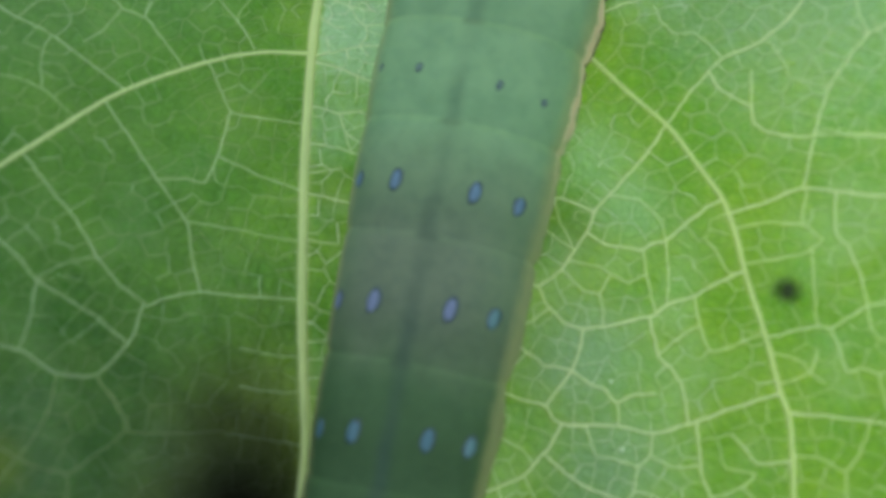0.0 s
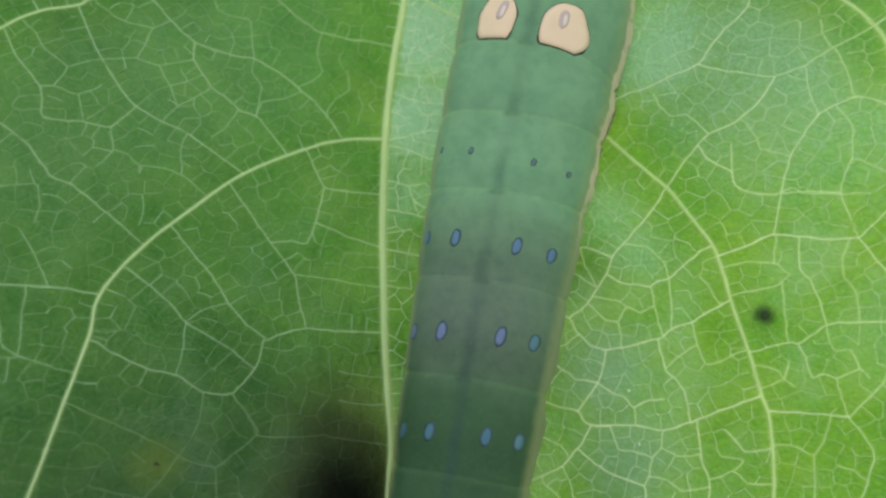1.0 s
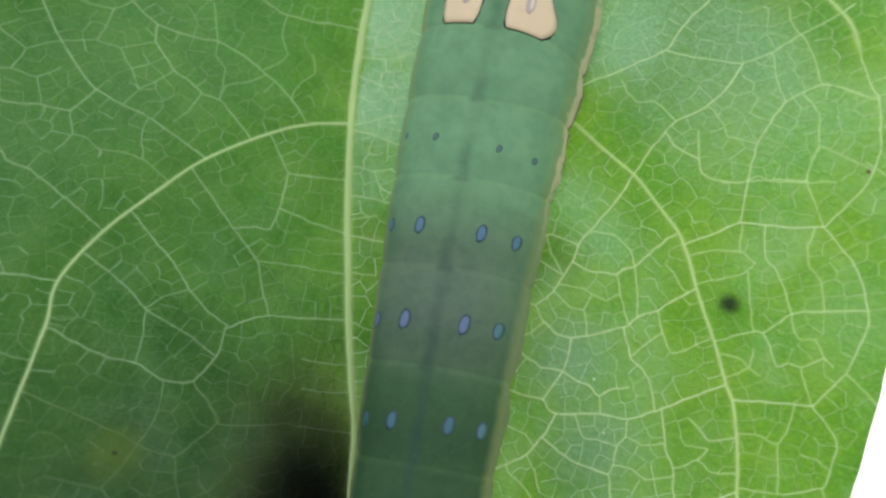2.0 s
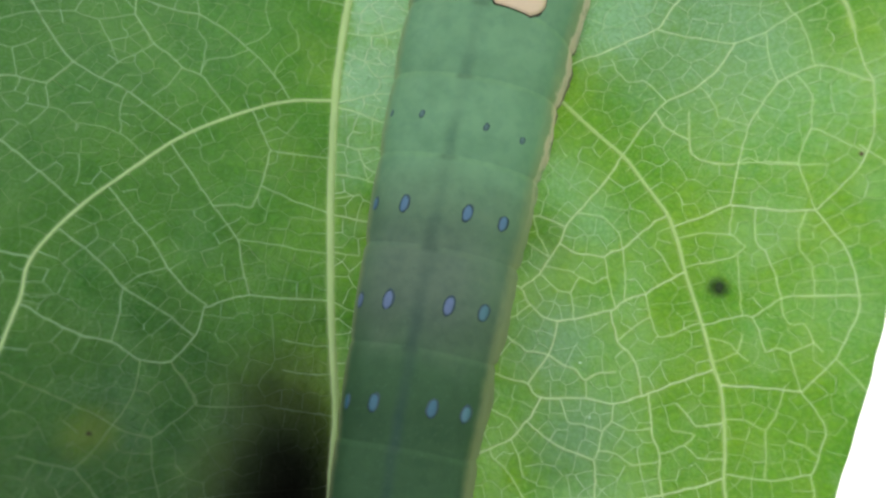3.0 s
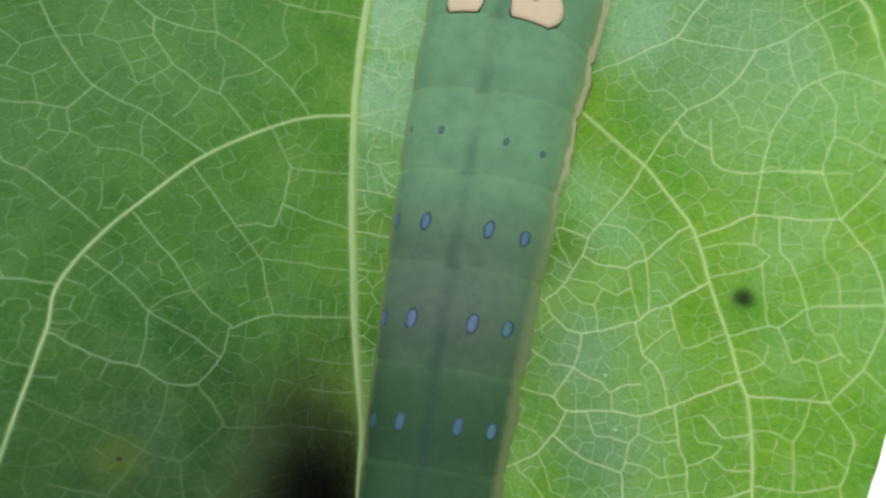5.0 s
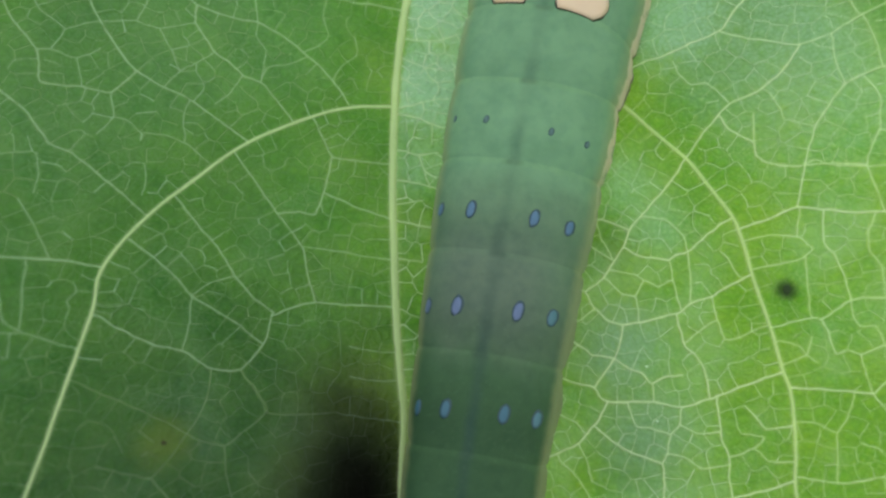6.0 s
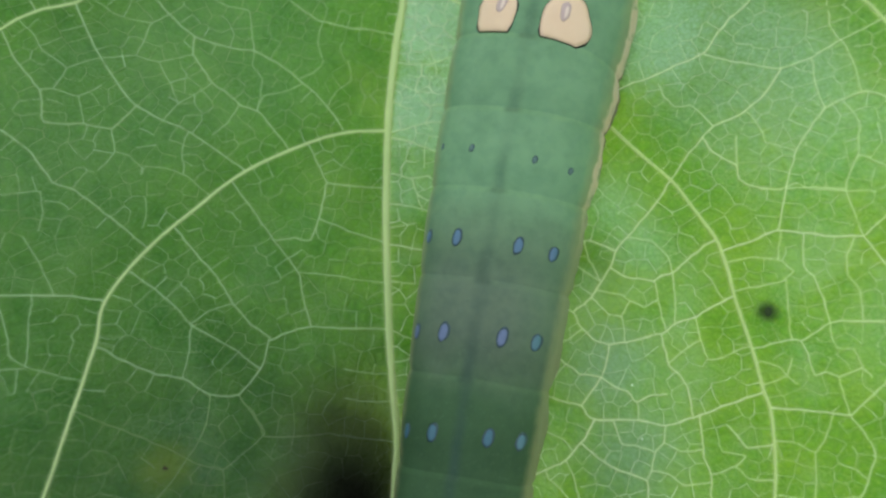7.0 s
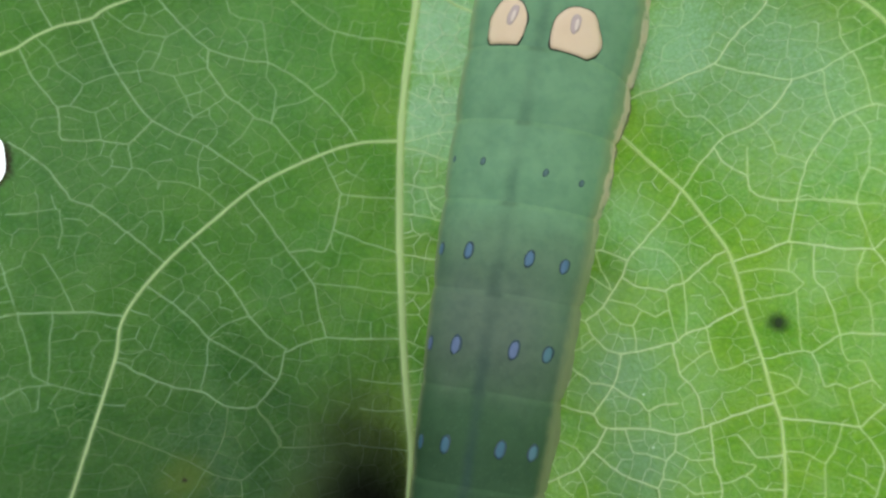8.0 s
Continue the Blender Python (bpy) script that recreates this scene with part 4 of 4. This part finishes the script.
def fine_net():
    """The net of the smallest veins: cells laid against the larger veins, so that the net joins them."""
    rng = np.random.default_rng(11)
    box = (-29.0, 23.0, -17.0, 21.0)
    seeds, on_vein = [], []
    for line in LINES:
        run = np.r_[0, np.cumsum(np.hypot(*np.diff(line, axis=0).T))]
        for s in np.arange(0.3, run[-1], 0.78):
            x, y = np.interp(s, run, line[:, 0]), np.interp(s, run, line[:, 1])
            x2, y2 = np.interp(s + 0.1, run, line[:, 0]), np.interp(s + 0.1, run, line[:, 1])
            n = np.array([y - y2, x2 - x]) / (math.hypot(x2 - x, y2 - y) + 1e-9)
            off = 0.36 + 0.12 * rng.random()
            seeds += [np.array([x, y]) + n * off, np.array([x, y]) - n * off]
    marks = np.vstack([[a + (b - a) * f for f in np.arange(8) / 8] for line in LINES for a, b in zip(line, line[1:])])
    marks = marks[(marks[:, 0] > box[0]) & (marks[:, 0] < box[1]) & (marks[:, 1] > box[2]) & (marks[:, 1] < box[3])]

    bins = {}
    for q in marks:
        bins.setdefault((int(q[0] // 0.8), int(q[1] // 0.8)), []).append(q)
    bins = {key: np.array(v) for key, v in bins.items()}

    def off_vein(p):
        """Distance to the nearest larger vein, up to 0.8."""
        i, j = int(p[0] // 0.8), int(p[1] // 0.8)
        near = [bins[(i + di, j + dj)] for di in (-1, 0, 1) for dj in (-1, 0, 1) if (i + di, j + dj) in bins]
        return min((float(np.hypot(*(v - p).T).min()) for v in near), default=0.8)

    kept = []
    for p in seeds:
        if box[0] < p[0] < box[1] and box[2] < p[1] < box[3] and (not kept or np.hypot(*(np.array(kept) - p).T).min() > 0.38):
            kept.append(p)
    for _ in range(16000):
        p = np.array([rng.uniform(*box[:2]), rng.uniform(*box[2:])])
        if off_vein(p) > 0.5 and np.hypot(*(np.array(kept) - p).T).min() > 0.74:
            kept.append(p)
    halves = {THIN_FIBRE: ([], []), SHADED_FIBRE: ([], []), COOL_FIBRE: ([], [])}
    for a, b in cell_net(np.array(kept), 1.6).values():
        length = math.hypot(*(b - a))
        mid = (a + b) / 2
        if length < 0.06 or length > 2.4 or rng.random() < 0.13 or off_vein(mid) < 0.12 or max(off_vein(a), off_vein(b)) < 0.30:
            continue
        if not margin(mid[1])[0] + 0.4 < mid[0] < margin(mid[1])[1] - 0.4 or math.hypot(mid[0] - BITE[0], mid[1] - BITE[1]) < BITE[2] + 0.9:
            continue
        if math.hypot(mid[0] - SPOT_SHADE[0], mid[1] - SPOT_SHADE[1]) < 1.0 or math.hypot(mid[0] - PRICK[0], mid[1] - PRICK[1]) < 0.6:
            continue
        clear = mid[0] < -5.6 and mid[1] > -4 and noise.noise((mid[0] * 0.5, mid[1] * 0.5, 3.0)) + rng.normal(0, 0.25) > 0.15
        NET.append((a, b, clear))
        verts, faces = halves[THIN_FIBRE if mid[0] > -5.6 else COOL_FIBRE if clear else SHADED_FIBRE]
        half = 0.5 * rng.choice((0.030, 0.044, 0.062), p=(0.5, 0.35, 0.15))
        half *= 1.0 if mid[0] > -5.6 or clear else 0.8  # the net is finer on the shaded half
        half *= 1.4 if -5.6 < mid[0] < -1.5 else 1.0  # the silky strip between the midrib and the caterpillar
        half *= 0.72 if mid[0] > 4 and (mid[1] > 7 or mid[0] > 13.5) else 1.0
        side = np.array([b[1] - a[1], a[0] - b[0]]) / length
        bend = side * rng.normal(0, 0.05) * length
        base = len(verts)
        for k in range(4):
            t = k / 3
            p = a + (b - a) * t + bend * math.sin(math.pi * t)
            h = half * (0.85 + 0.3 * rng.random())
            z = float(lift(*p)) + quilt(*p)
            for q, up in ((-1, -0.02), (0, h * 0.85), (1, -0.02)):
                verts.append(((p[0] + side[0] * h * q) * MM, (p[1] + side[1] * h * q) * MM, (z + up) * MM))
        for k in range(3):
            c = base + 3 * k
            faces += [(c, c + 3, c + 4, c + 1), (c + 1, c + 4, c + 5, c + 2)]
    for fibre, (verts, faces) in halves.items():
        net = part("vein_net", mesh_from("vein_net", verts, faces, fibre), leaf, "net of hair-fine pale veins")
        tagged(net, kind="stuff")


fine_net()
build_blade(leaf)


# ---- the caterpillar ----
RINGS = (27.0, 23.5, 18.9, 13.95, 10.0, 5.72, 1.0, -4.0, -8.7, -13.4, -17.8, -21.6, -24.6)  # folds between the rings, along y


def girth(y):
    """Left and right outline of the body at y."""
    yy = min(max(y, -14.5), 17.0)
    l = 0.00272 * yy * yy + 0.12308 * yy - 4.0246
    l -= 0.02 * max(0.0, -yy - 1.0)
    r = 0.00109 * yy * yy + 0.23785 * yy + 4.0252
    c, h = (l + r) / 2, (r - l) / 2
    c += (y - yy) * 0.17
    if y > 17:
        h *= max(0.02, 1 - ((y - 17) / 10.2) ** 2) ** 0.5
    if y < -14.5:
        h *= max(0.02, 1 - ((-14.5 - y) / 10.3) ** 2) ** 0.5
    return c, h


def fold(y):
    """How far the skin draws in at the folds, 1 between them."""
    d = min(abs(y - r) for r in RINGS)
    return 1 - 0.006 * math.exp(-((d / 0.16) ** 2)) - 0.005 * math.exp(-((d / 1.0) ** 2))


ROLL = radians(6)


def skin_point(y, ang, out=0.0):
    """A point of the skin: y along the body, ang round it (90 degrees is the back)."""
    c, h = girth(y)
    size = (h / 4.2) ** 0.6 if h < 4.2 else 1.0
    k = fold(y)
    ca, sa = math.cos(ang), math.sin(ang)
    k_side = 1 - 3.6 * (1 - k)
    a = (h * (k + (k_side - k) * abs(ca) ** 4) + out) * math.copysign(abs(ca) ** 0.86, ca)
    lobe = 0.055 * (0.55 + 0.45 * (k - 0.989) / 0.011) * (1 + 0.8 * noise.noise((y * 0.6, 3.1, 0.0)) + 0.35 * noise.noise((y * 1.7, 7.7, 0.0)))
    a *= 1 + lobe * math.exp(-(((ang if ang < math.pi else ang - 2 * math.pi) - radians(-8)) / 0.14) ** 2) + 0.05 * math.exp(-((ang - radians(188)) / 0.14) ** 2)
    up = 2.0 * size + ((2.95 * size * k + out) * abs(sa) ** 0.92 if sa > 0 else -(1.95 * size) * abs(sa) ** 0.8)
    a, up = a * math.cos(ROLL) - (up - 2) * math.sin(ROLL), up + 0.35 * a * math.sin(ROLL)
    bow = -(0.28 + (0.95 * math.exp(-(((y - 14.3) / 2.2) ** 2)) if a > 0 else 0)) * (a / max(h, 0.5)) ** 2  # rings arch over the back
    tx, ty = 0.177, 0.984  # the body's axis
    x, yy = c + a * ty + bow * tx, y - a * tx + bow * ty
    z = float(lift(c, y)) + max(0.05, up)
    return x * MM, yy * MM, z * MM


caterpillar = thing("caterpillar", "plump green caterpillar with blue spots and two buff eyespots", "caterpillar")
ANGLES = [2 * math.pi * q / 72 for q in range(72)]


def body_ring(y0, y1, name, label=""):
    rows = max(8, int((y0 - y1) / 0.11))
    verts, faces, along, across, beat = [], [], [], [], []
    for k in range(rows + 1):
        y = y0 + (y1 - y0) * k / rows
        for ang in ANGLES:
            verts.append(skin_point(y, ang))
            along.append(y)
            beat.append(y0 - y)
            across.append(math.copysign(abs(math.cos(ang)) ** 0.86, math.cos(ang)) if math.sin(ang) > -0.3 else math.copysign(1.05, math.cos(ang)))
    n = len(ANGLES)
    for k in range(rows):
        for q in range(n):
            a, b = k * n + q, k * n + (q + 1) % n
            faces.append((a, a + n, b + n, b))
    if name == "head":
        faces.append(tuple(range(n)))
    if name == "tail":
        faces.append(tuple(range(rows * n, rows * n + n))[::-1])
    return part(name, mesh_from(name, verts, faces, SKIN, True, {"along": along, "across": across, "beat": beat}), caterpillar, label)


def gap_shadow():
    """A dark roll in place of the shadow between body and leaf, along one flank beside the eyespots."""
    verts, faces, rows, n = [], [], 70, 10
    for k in range(rows + 1):
        y = 17.5 - 11.0 * k / rows
        x0, y0, z0 = (c / MM for c in skin_point(y, radians(-8)))
        swell = math.sin(math.pi * k / rows) ** 0.5 * (1 + 0.35 * noise.noise((y * 1.3, 4.0, 2.0)))
        for q in range(n):
            w = 2 * math.pi * q / n
            verts.append(((x0 - 0.10 + 0.20 * swell * math.cos(w)) * MM, y0 * MM, (z0 - 0.45 + 0.22 * swell * math.sin(w)) * MM))
    for k in range(rows):
        for q in range(n):
            a, b = k * n + q, k * n + (q + 1) % n
            faces.append((a, b, b + n, a + n))
    part("gap_shadow", mesh_from("gap_shadow", verts, faces, GAP_SHADE), caterpillar, "dark purple-brown roll standing in for the gap's shadow")


gap_shadow()
rings = {}
for y0, y1 in zip(RINGS, RINGS[1:]):
    nm = "head" if y0 == RINGS[0] else "tail" if y1 == RINGS[-1] else "body_ring"
    rings[y0] = body_ring(y0, y1, nm)


def angle_at(frac):
    """The angle round the body at which the skin lies frac of the half-width to the side."""
    f = max(-0.98, min(0.98, frac))
    return math.acos(math.copysign(abs(f) ** (1 / 0.86), f))


def skin_patch(name, outline, centre, lift_mm, material, parent, dome=0.06, label=""):
    """A low domed patch that follows the skin. Outline and centre: (y along the body, share of the half-width across)."""
    cy, cf = centre
    n, levels = len(outline), 6
    verts = [skin_point(cy, angle_at(cf), lift_mm + dome)]
    for k in range(1, levels + 1):
        r = k / levels
        for oy, of in outline:
            verts.append(skin_point(cy + (oy - cy) * r, angle_at(cf + (of - cf) * r), lift_mm + dome * (1 - r**3)))
    for oy, of in outline:
        verts.append(skin_point(oy, angle_at(of), -0.10))
    faces = [(0, 1 + q, 1 + (q + 1) % n) for q in range(n)]
    for k in range(levels):
        for q in range(n):
            a, b = 1 + k * n + q, 1 + k * n + (q + 1) % n
            faces.append((a, a + n, b + n, b))
    return part(name, mesh_from(name, verts, faces, material), parent, label)


def oval(cy, cf, half_y, half_f, n=20, tilt=0.0, wob=0.0, seed=0.0):
    out = []
    for q in range(n):
        a = 2 * math.pi * q / n
        w = 1 + wob * noise.noise((math.cos(a) * 1.5, math.sin(a) * 1.5, seed))
        out.append((cy + half_y * math.sin(a) * w, cf + half_f * (math.cos(a) * w + tilt * math.sin(a))))
    return out


def spot(y, frac, length, width, ring, fill, seed):
    """A blue spot with a dark rim, painted flat on the skin."""
    c, h = girth(y)
    hy, hf = length / 2, width / 2 / h
    rim = skin_patch("spot", oval(y, frac, hy * 0.94, hf * 0.94, 22, 0.18, 0.14, seed), (y, frac), 0.015, INK, ring, 0.012, "blue spot with a dark rim")
    skin_patch("spot_centre", oval(y - 0.02, frac - 0.04 * hf, hy * 0.78, hf * 0.66, 20, 0.18, 0.14, seed + 3), (y, frac), 0.030, fill, rim, 0.03)


SPOT_ROWS = ((7.55, 0.46, 0.32, 10.0, TEAL), (2.95, 1.0, 0.60, 5.72, BLUE), (-1.80, 1.12, 0.66, 1.0, VIOLET), (-6.75, 1.04, 0.62, -4.0, DEEP), (-11.5, 0.80, 0.48, -8.7, DEEP), (-15.6, 0.7, 0.45, -13.4, DEEP))
for row, (y, length, width, ring, fill) in enumerate(SPOT_ROWS):
    for k, (frac, size) in enumerate(((-0.87, 0.80), (-0.47, 1.0), (0.31, 1.0), (0.74, 0.90))):
        frac += 0.035 if row > 2 else 0.0
        spot(y + (-0.30, -0.04, 0.20, 0.22, 0.22, 0.22)[row] * frac, frac, length * size, width * (0.62 if k == 0 else size), rings[ring], SEA if k == 3 and row > 1 else fill, row * 4 + k)


def eyespot(y, frac, long, wide, seed, name, shift, lean, corners):
    """A buff false eye with a black outline, cut straight by the fold below it, with a lilac pupil."""
    c, h = girth(y)

    def shape(grow):
        ring = np.array([*corners, corners[0]])
        out = []
        for (x1, y1), (x2, y2) in zip(ring, ring[1:]):
            for f in np.arange(6) / 6:
                px, py = x1 + (x2 - x1) * f, y1 + (y2 - y1) * f
                k = 1 + 0.07 * math.sin(math.pi * f) + 0.035 * noise.noise((px * 3, py * 3, seed))  # sides bow out a little
                if py > -0.79:
                    px, py = px * k, py * k
                more = grow * (0.55 + 1.1 * abs(noise.noise((px * 2.4, py * 2.4, seed + 5))) + (0.7 if py < -0.5 else 0.0))  # heavier at the foot
                out.append((y + (long / 2 + more) * py, frac + (wide / 2 + more) / h * px))
        return out

    edge = skin_patch(name, shape(0.06), (y, frac), 0.02, BLACK, rings[18.9], 0.02, "buff false eye with a black outline")
    fill = skin_patch("eyespot_centre", shape(0.0), (y, frac), 0.045, BUFF, edge, 0.10)
    px, py = frac + shift, y + long * 0.17
    pupil = skin_patch("pupil", oval(py, px, 0.54, 0.25 / h, 18, lean, 0.2, seed), (py, px), 0.17, LILAC, edge, 0.02)
    skin_patch("pupil_glint", oval(py - 0.06, px + 0.012, 0.30, 0.10 / h, 14, lean), (py, px), 0.20, PALE, edge, 0.02)


eyespot(15.03, -0.47, 2.65, 2.02, 1.0, "eyespot", 0.06, 0.45, ((-0.82, -0.8), (-1.0, -0.05), (-0.82, 0.55), (-0.35, 0.98), (0.42, 0.96), (0.86, 0.55), (1.02, 0.05), (0.72, -0.8)))
eyespot(14.95, 0.325, 2.6, 2.55, 7.0, "eyespot", -0.03, 0.05, ((-0.88, -0.8), (-1.0, 0.05), (-0.80, 0.62), (-0.2, 0.98), (0.5, 0.90), (0.88, 0.40), (1.12, -0.25), (0.62, -0.86)))


# ---- small things on and behind the leaf ----
def pellet(name, x, y, rx, ry, rz, label, category, material):
    ob = thing(name, label, category, TILT @ Matrix.Translation((x * MM, y * MM, float(lift(x, y)) * MM)))
    bm = bmesh.new()
    bmesh.ops.create_icosphere(bm, subdivisions=4, radius=1)
    for v in bm.verts:
        w = 1 + 0.16 * noise.noise(v.co * 2.3 + Vector((x, y, 0)))
        v.co = Vector((v.co.x * rx * w, v.co.y * ry * w, v.co.z * rz * w + rz * 0.5)) * MM
    for f in bm.faces:
        f.smooth = True
    me = bpy.data.meshes.new(name)
    bm.to_mesh(me)
    bm.free()
    me.materials.append(material)
    part("grain", me, ob)
    return ob


pellet("dropping", 14.3, -0.95, 0.20, 0.24, 0.05, "small dark green dropping stuck on the leaf", "dropping", FRASS)
for sx, sy in ((7.4, -4.8), (7.8, -7.6), (-2.7, 18.5)):
    pellet("white_grain", sx, sy, 0.07, 0.06, 0.05, "tiny white grain on the leaf", "dust", SILK)
pellet("speck", 20.4, 5.3, 0.15, 0.11, 0.05, "tiny brown speck of dirt on a leaf vein", "speck", BARK)


def add_shading_leaf():
    """An unseen leaf added close behind, to keep the light from the lower part of this one."""
    ob = thing("shading_leaf", "unseen dark leaf added close behind the other to shade it", "leaf")
    verts, faces, nx, ny = [], [], 24, 44
    for side in (0.0, -0.25):
        for j in range(ny + 1):
            v = j / ny
            cx, cy = -7.2 - 4.0 * v - 2.0 * v * v, -3.6 - 38.0 * v
            half = 1.0 + 24.0 * math.sin(math.pi * min(1.0, v * 0.93 + 0.04)) ** 0.6
            for i in range(nx + 1):
                u = 2 * i / nx - 1
                x = cx + u * half * (0.15 if u > 0 else 1.0)
                y = cy + 1.4 * abs(u)
                away = 0.6 + 0.30 * max(0.0, -8.0 - x) + 0.55 * max(0.0, y + 11.0) + 0.25 * noise.noise((x * 0.3, y * 0.3, 1.7))
                verts.append((x * MM, y * MM, (float(lift(x, y)) - 0.3 - max(0.35, away) + side) * MM))
    n = (nx + 1) * (ny + 1)
    for j in range(ny):
        for i in range(nx):
            a = j * (nx + 1) + i
            faces += [(a, a + nx + 1, a + nx + 2, a + 1), (a + n, a + 1 + n, a + nx + 2 + n, a + nx + 1 + n)]
            if j == 0:
                faces.append((a, a + 1, a + 1 + n, a + n))
            if j == ny - 1:
                faces.append((a + nx + 1, a + nx + 1 + n, a + nx + 2 + n, a + nx + 2))
        for i in (0, nx):
            a = j * (nx + 1) + i
            faces.append((a, a + n, a + nx + 1 + n, a + nx + 1))
    part("blade", mesh_from("shading_blade", verts, faces, BLOCKER), ob)


add_shading_leaf()


def front_shade():
    """A leaf-shaped blocker added out of view below, towards the camera, that takes light from the front."""
    ob = thing("front_shade", "unseen leaf-shaped blocker added below to dim the front light", "leaf")
    verts, faces, nx, ny = [], [], 20, 30
    for side in (0.0, -0.3):
        for j in range(ny + 1):
            v = j / ny
            half = 0.5 + 32.0 * math.sin(math.pi * min(1.0, 0.06 + 0.93 * v)) ** 0.7
            for i in range(nx + 1):
                u = 2 * i / nx - 1
                x = -14.0 + u * half
                y = -19.5 - 7.0 * v - 2.0 * u * u + side
                z = 4.0 + 46.0 * v + 1.5 * noise.noise((x * 0.1, v * 3, 0.4))
                verts.append((x * MM, y * MM, z * MM))
    n = (nx + 1) * (ny + 1)
    for j in range(ny):
        for i in range(nx):
            a = j * (nx + 1) + i
            faces += [(a, a + nx + 1, a + nx + 2, a + 1), (a + n, a + 1 + n, a + nx + 2 + n, a + nx + 1 + n)]
            if j == 0:
                faces.append((a, a + 1, a + 1 + n, a + n))
            if j == ny - 1:
                faces.append((a + nx + 1, a + nx + 1 + n, a + nx + 2 + n, a + nx + 2))
        for i in (0, nx):
            a = j * (nx + 1) + i
            faces.append((a, a + n, a + nx + 1 + n, a + nx + 1))
    part("blade", mesh_from("front_shade_blade", verts, faces, BLOCKER), ob)


front_shade()


def silk():
    """Fine silk that the caterpillar has spun over the leaf beside it."""
    rng = random.Random(4)
    verts, faces = [], []
    for _ in range(160):
        if rng.random() < 0.985:
            y = rng.triangular(6.0, 19.5, 17.0)
            x = rng.uniform(-5.6, girth(y)[0] - girth(y)[1] + 1.0)
        else:
            y = rng.uniform(7.0, 17.0)
            x = girth(y)[0] + girth(y)[1] + abs(rng.gauss(0, 1.2))
        ang, length, curl = rng.gauss(-0.25, 0.40), rng.uniform(0.3, 1.3), rng.gauss(0, 0.3)
        rad, base = rng.uniform(0.006, 0.014), len(verts)
        for k in range(6):
            t = k / 5
            a = ang + curl * t
            px, py = x + length * t * math.cos(a), y + length * t * math.sin(a)
            z = float(lift(px, py)) + quilt(px, py) + 0.02 + 0.03 * math.sin(math.pi * t)
            for q in range(3):
                w = 2 * math.pi * q / 3
                verts.append(((px - math.sin(a) * rad * math.cos(w)) * MM, (py + math.cos(a) * rad * math.cos(w)) * MM, (z + rad * math.sin(w)) * MM))
        for k in range(5):
            for q in range(3):
                i, j = base + k * 3 + q, base + k * 3 + (q + 1) % 3
                faces.append((i, j, j + 3, i + 3))
    ob = new("silk_threads", mesh_from("silk_threads", verts, faces, SILK))
    ob.matrix_world = TILT
    tagged(ob, "fine whitish silk threads spun over the leaf", "silk", kind="stuff")


silk()
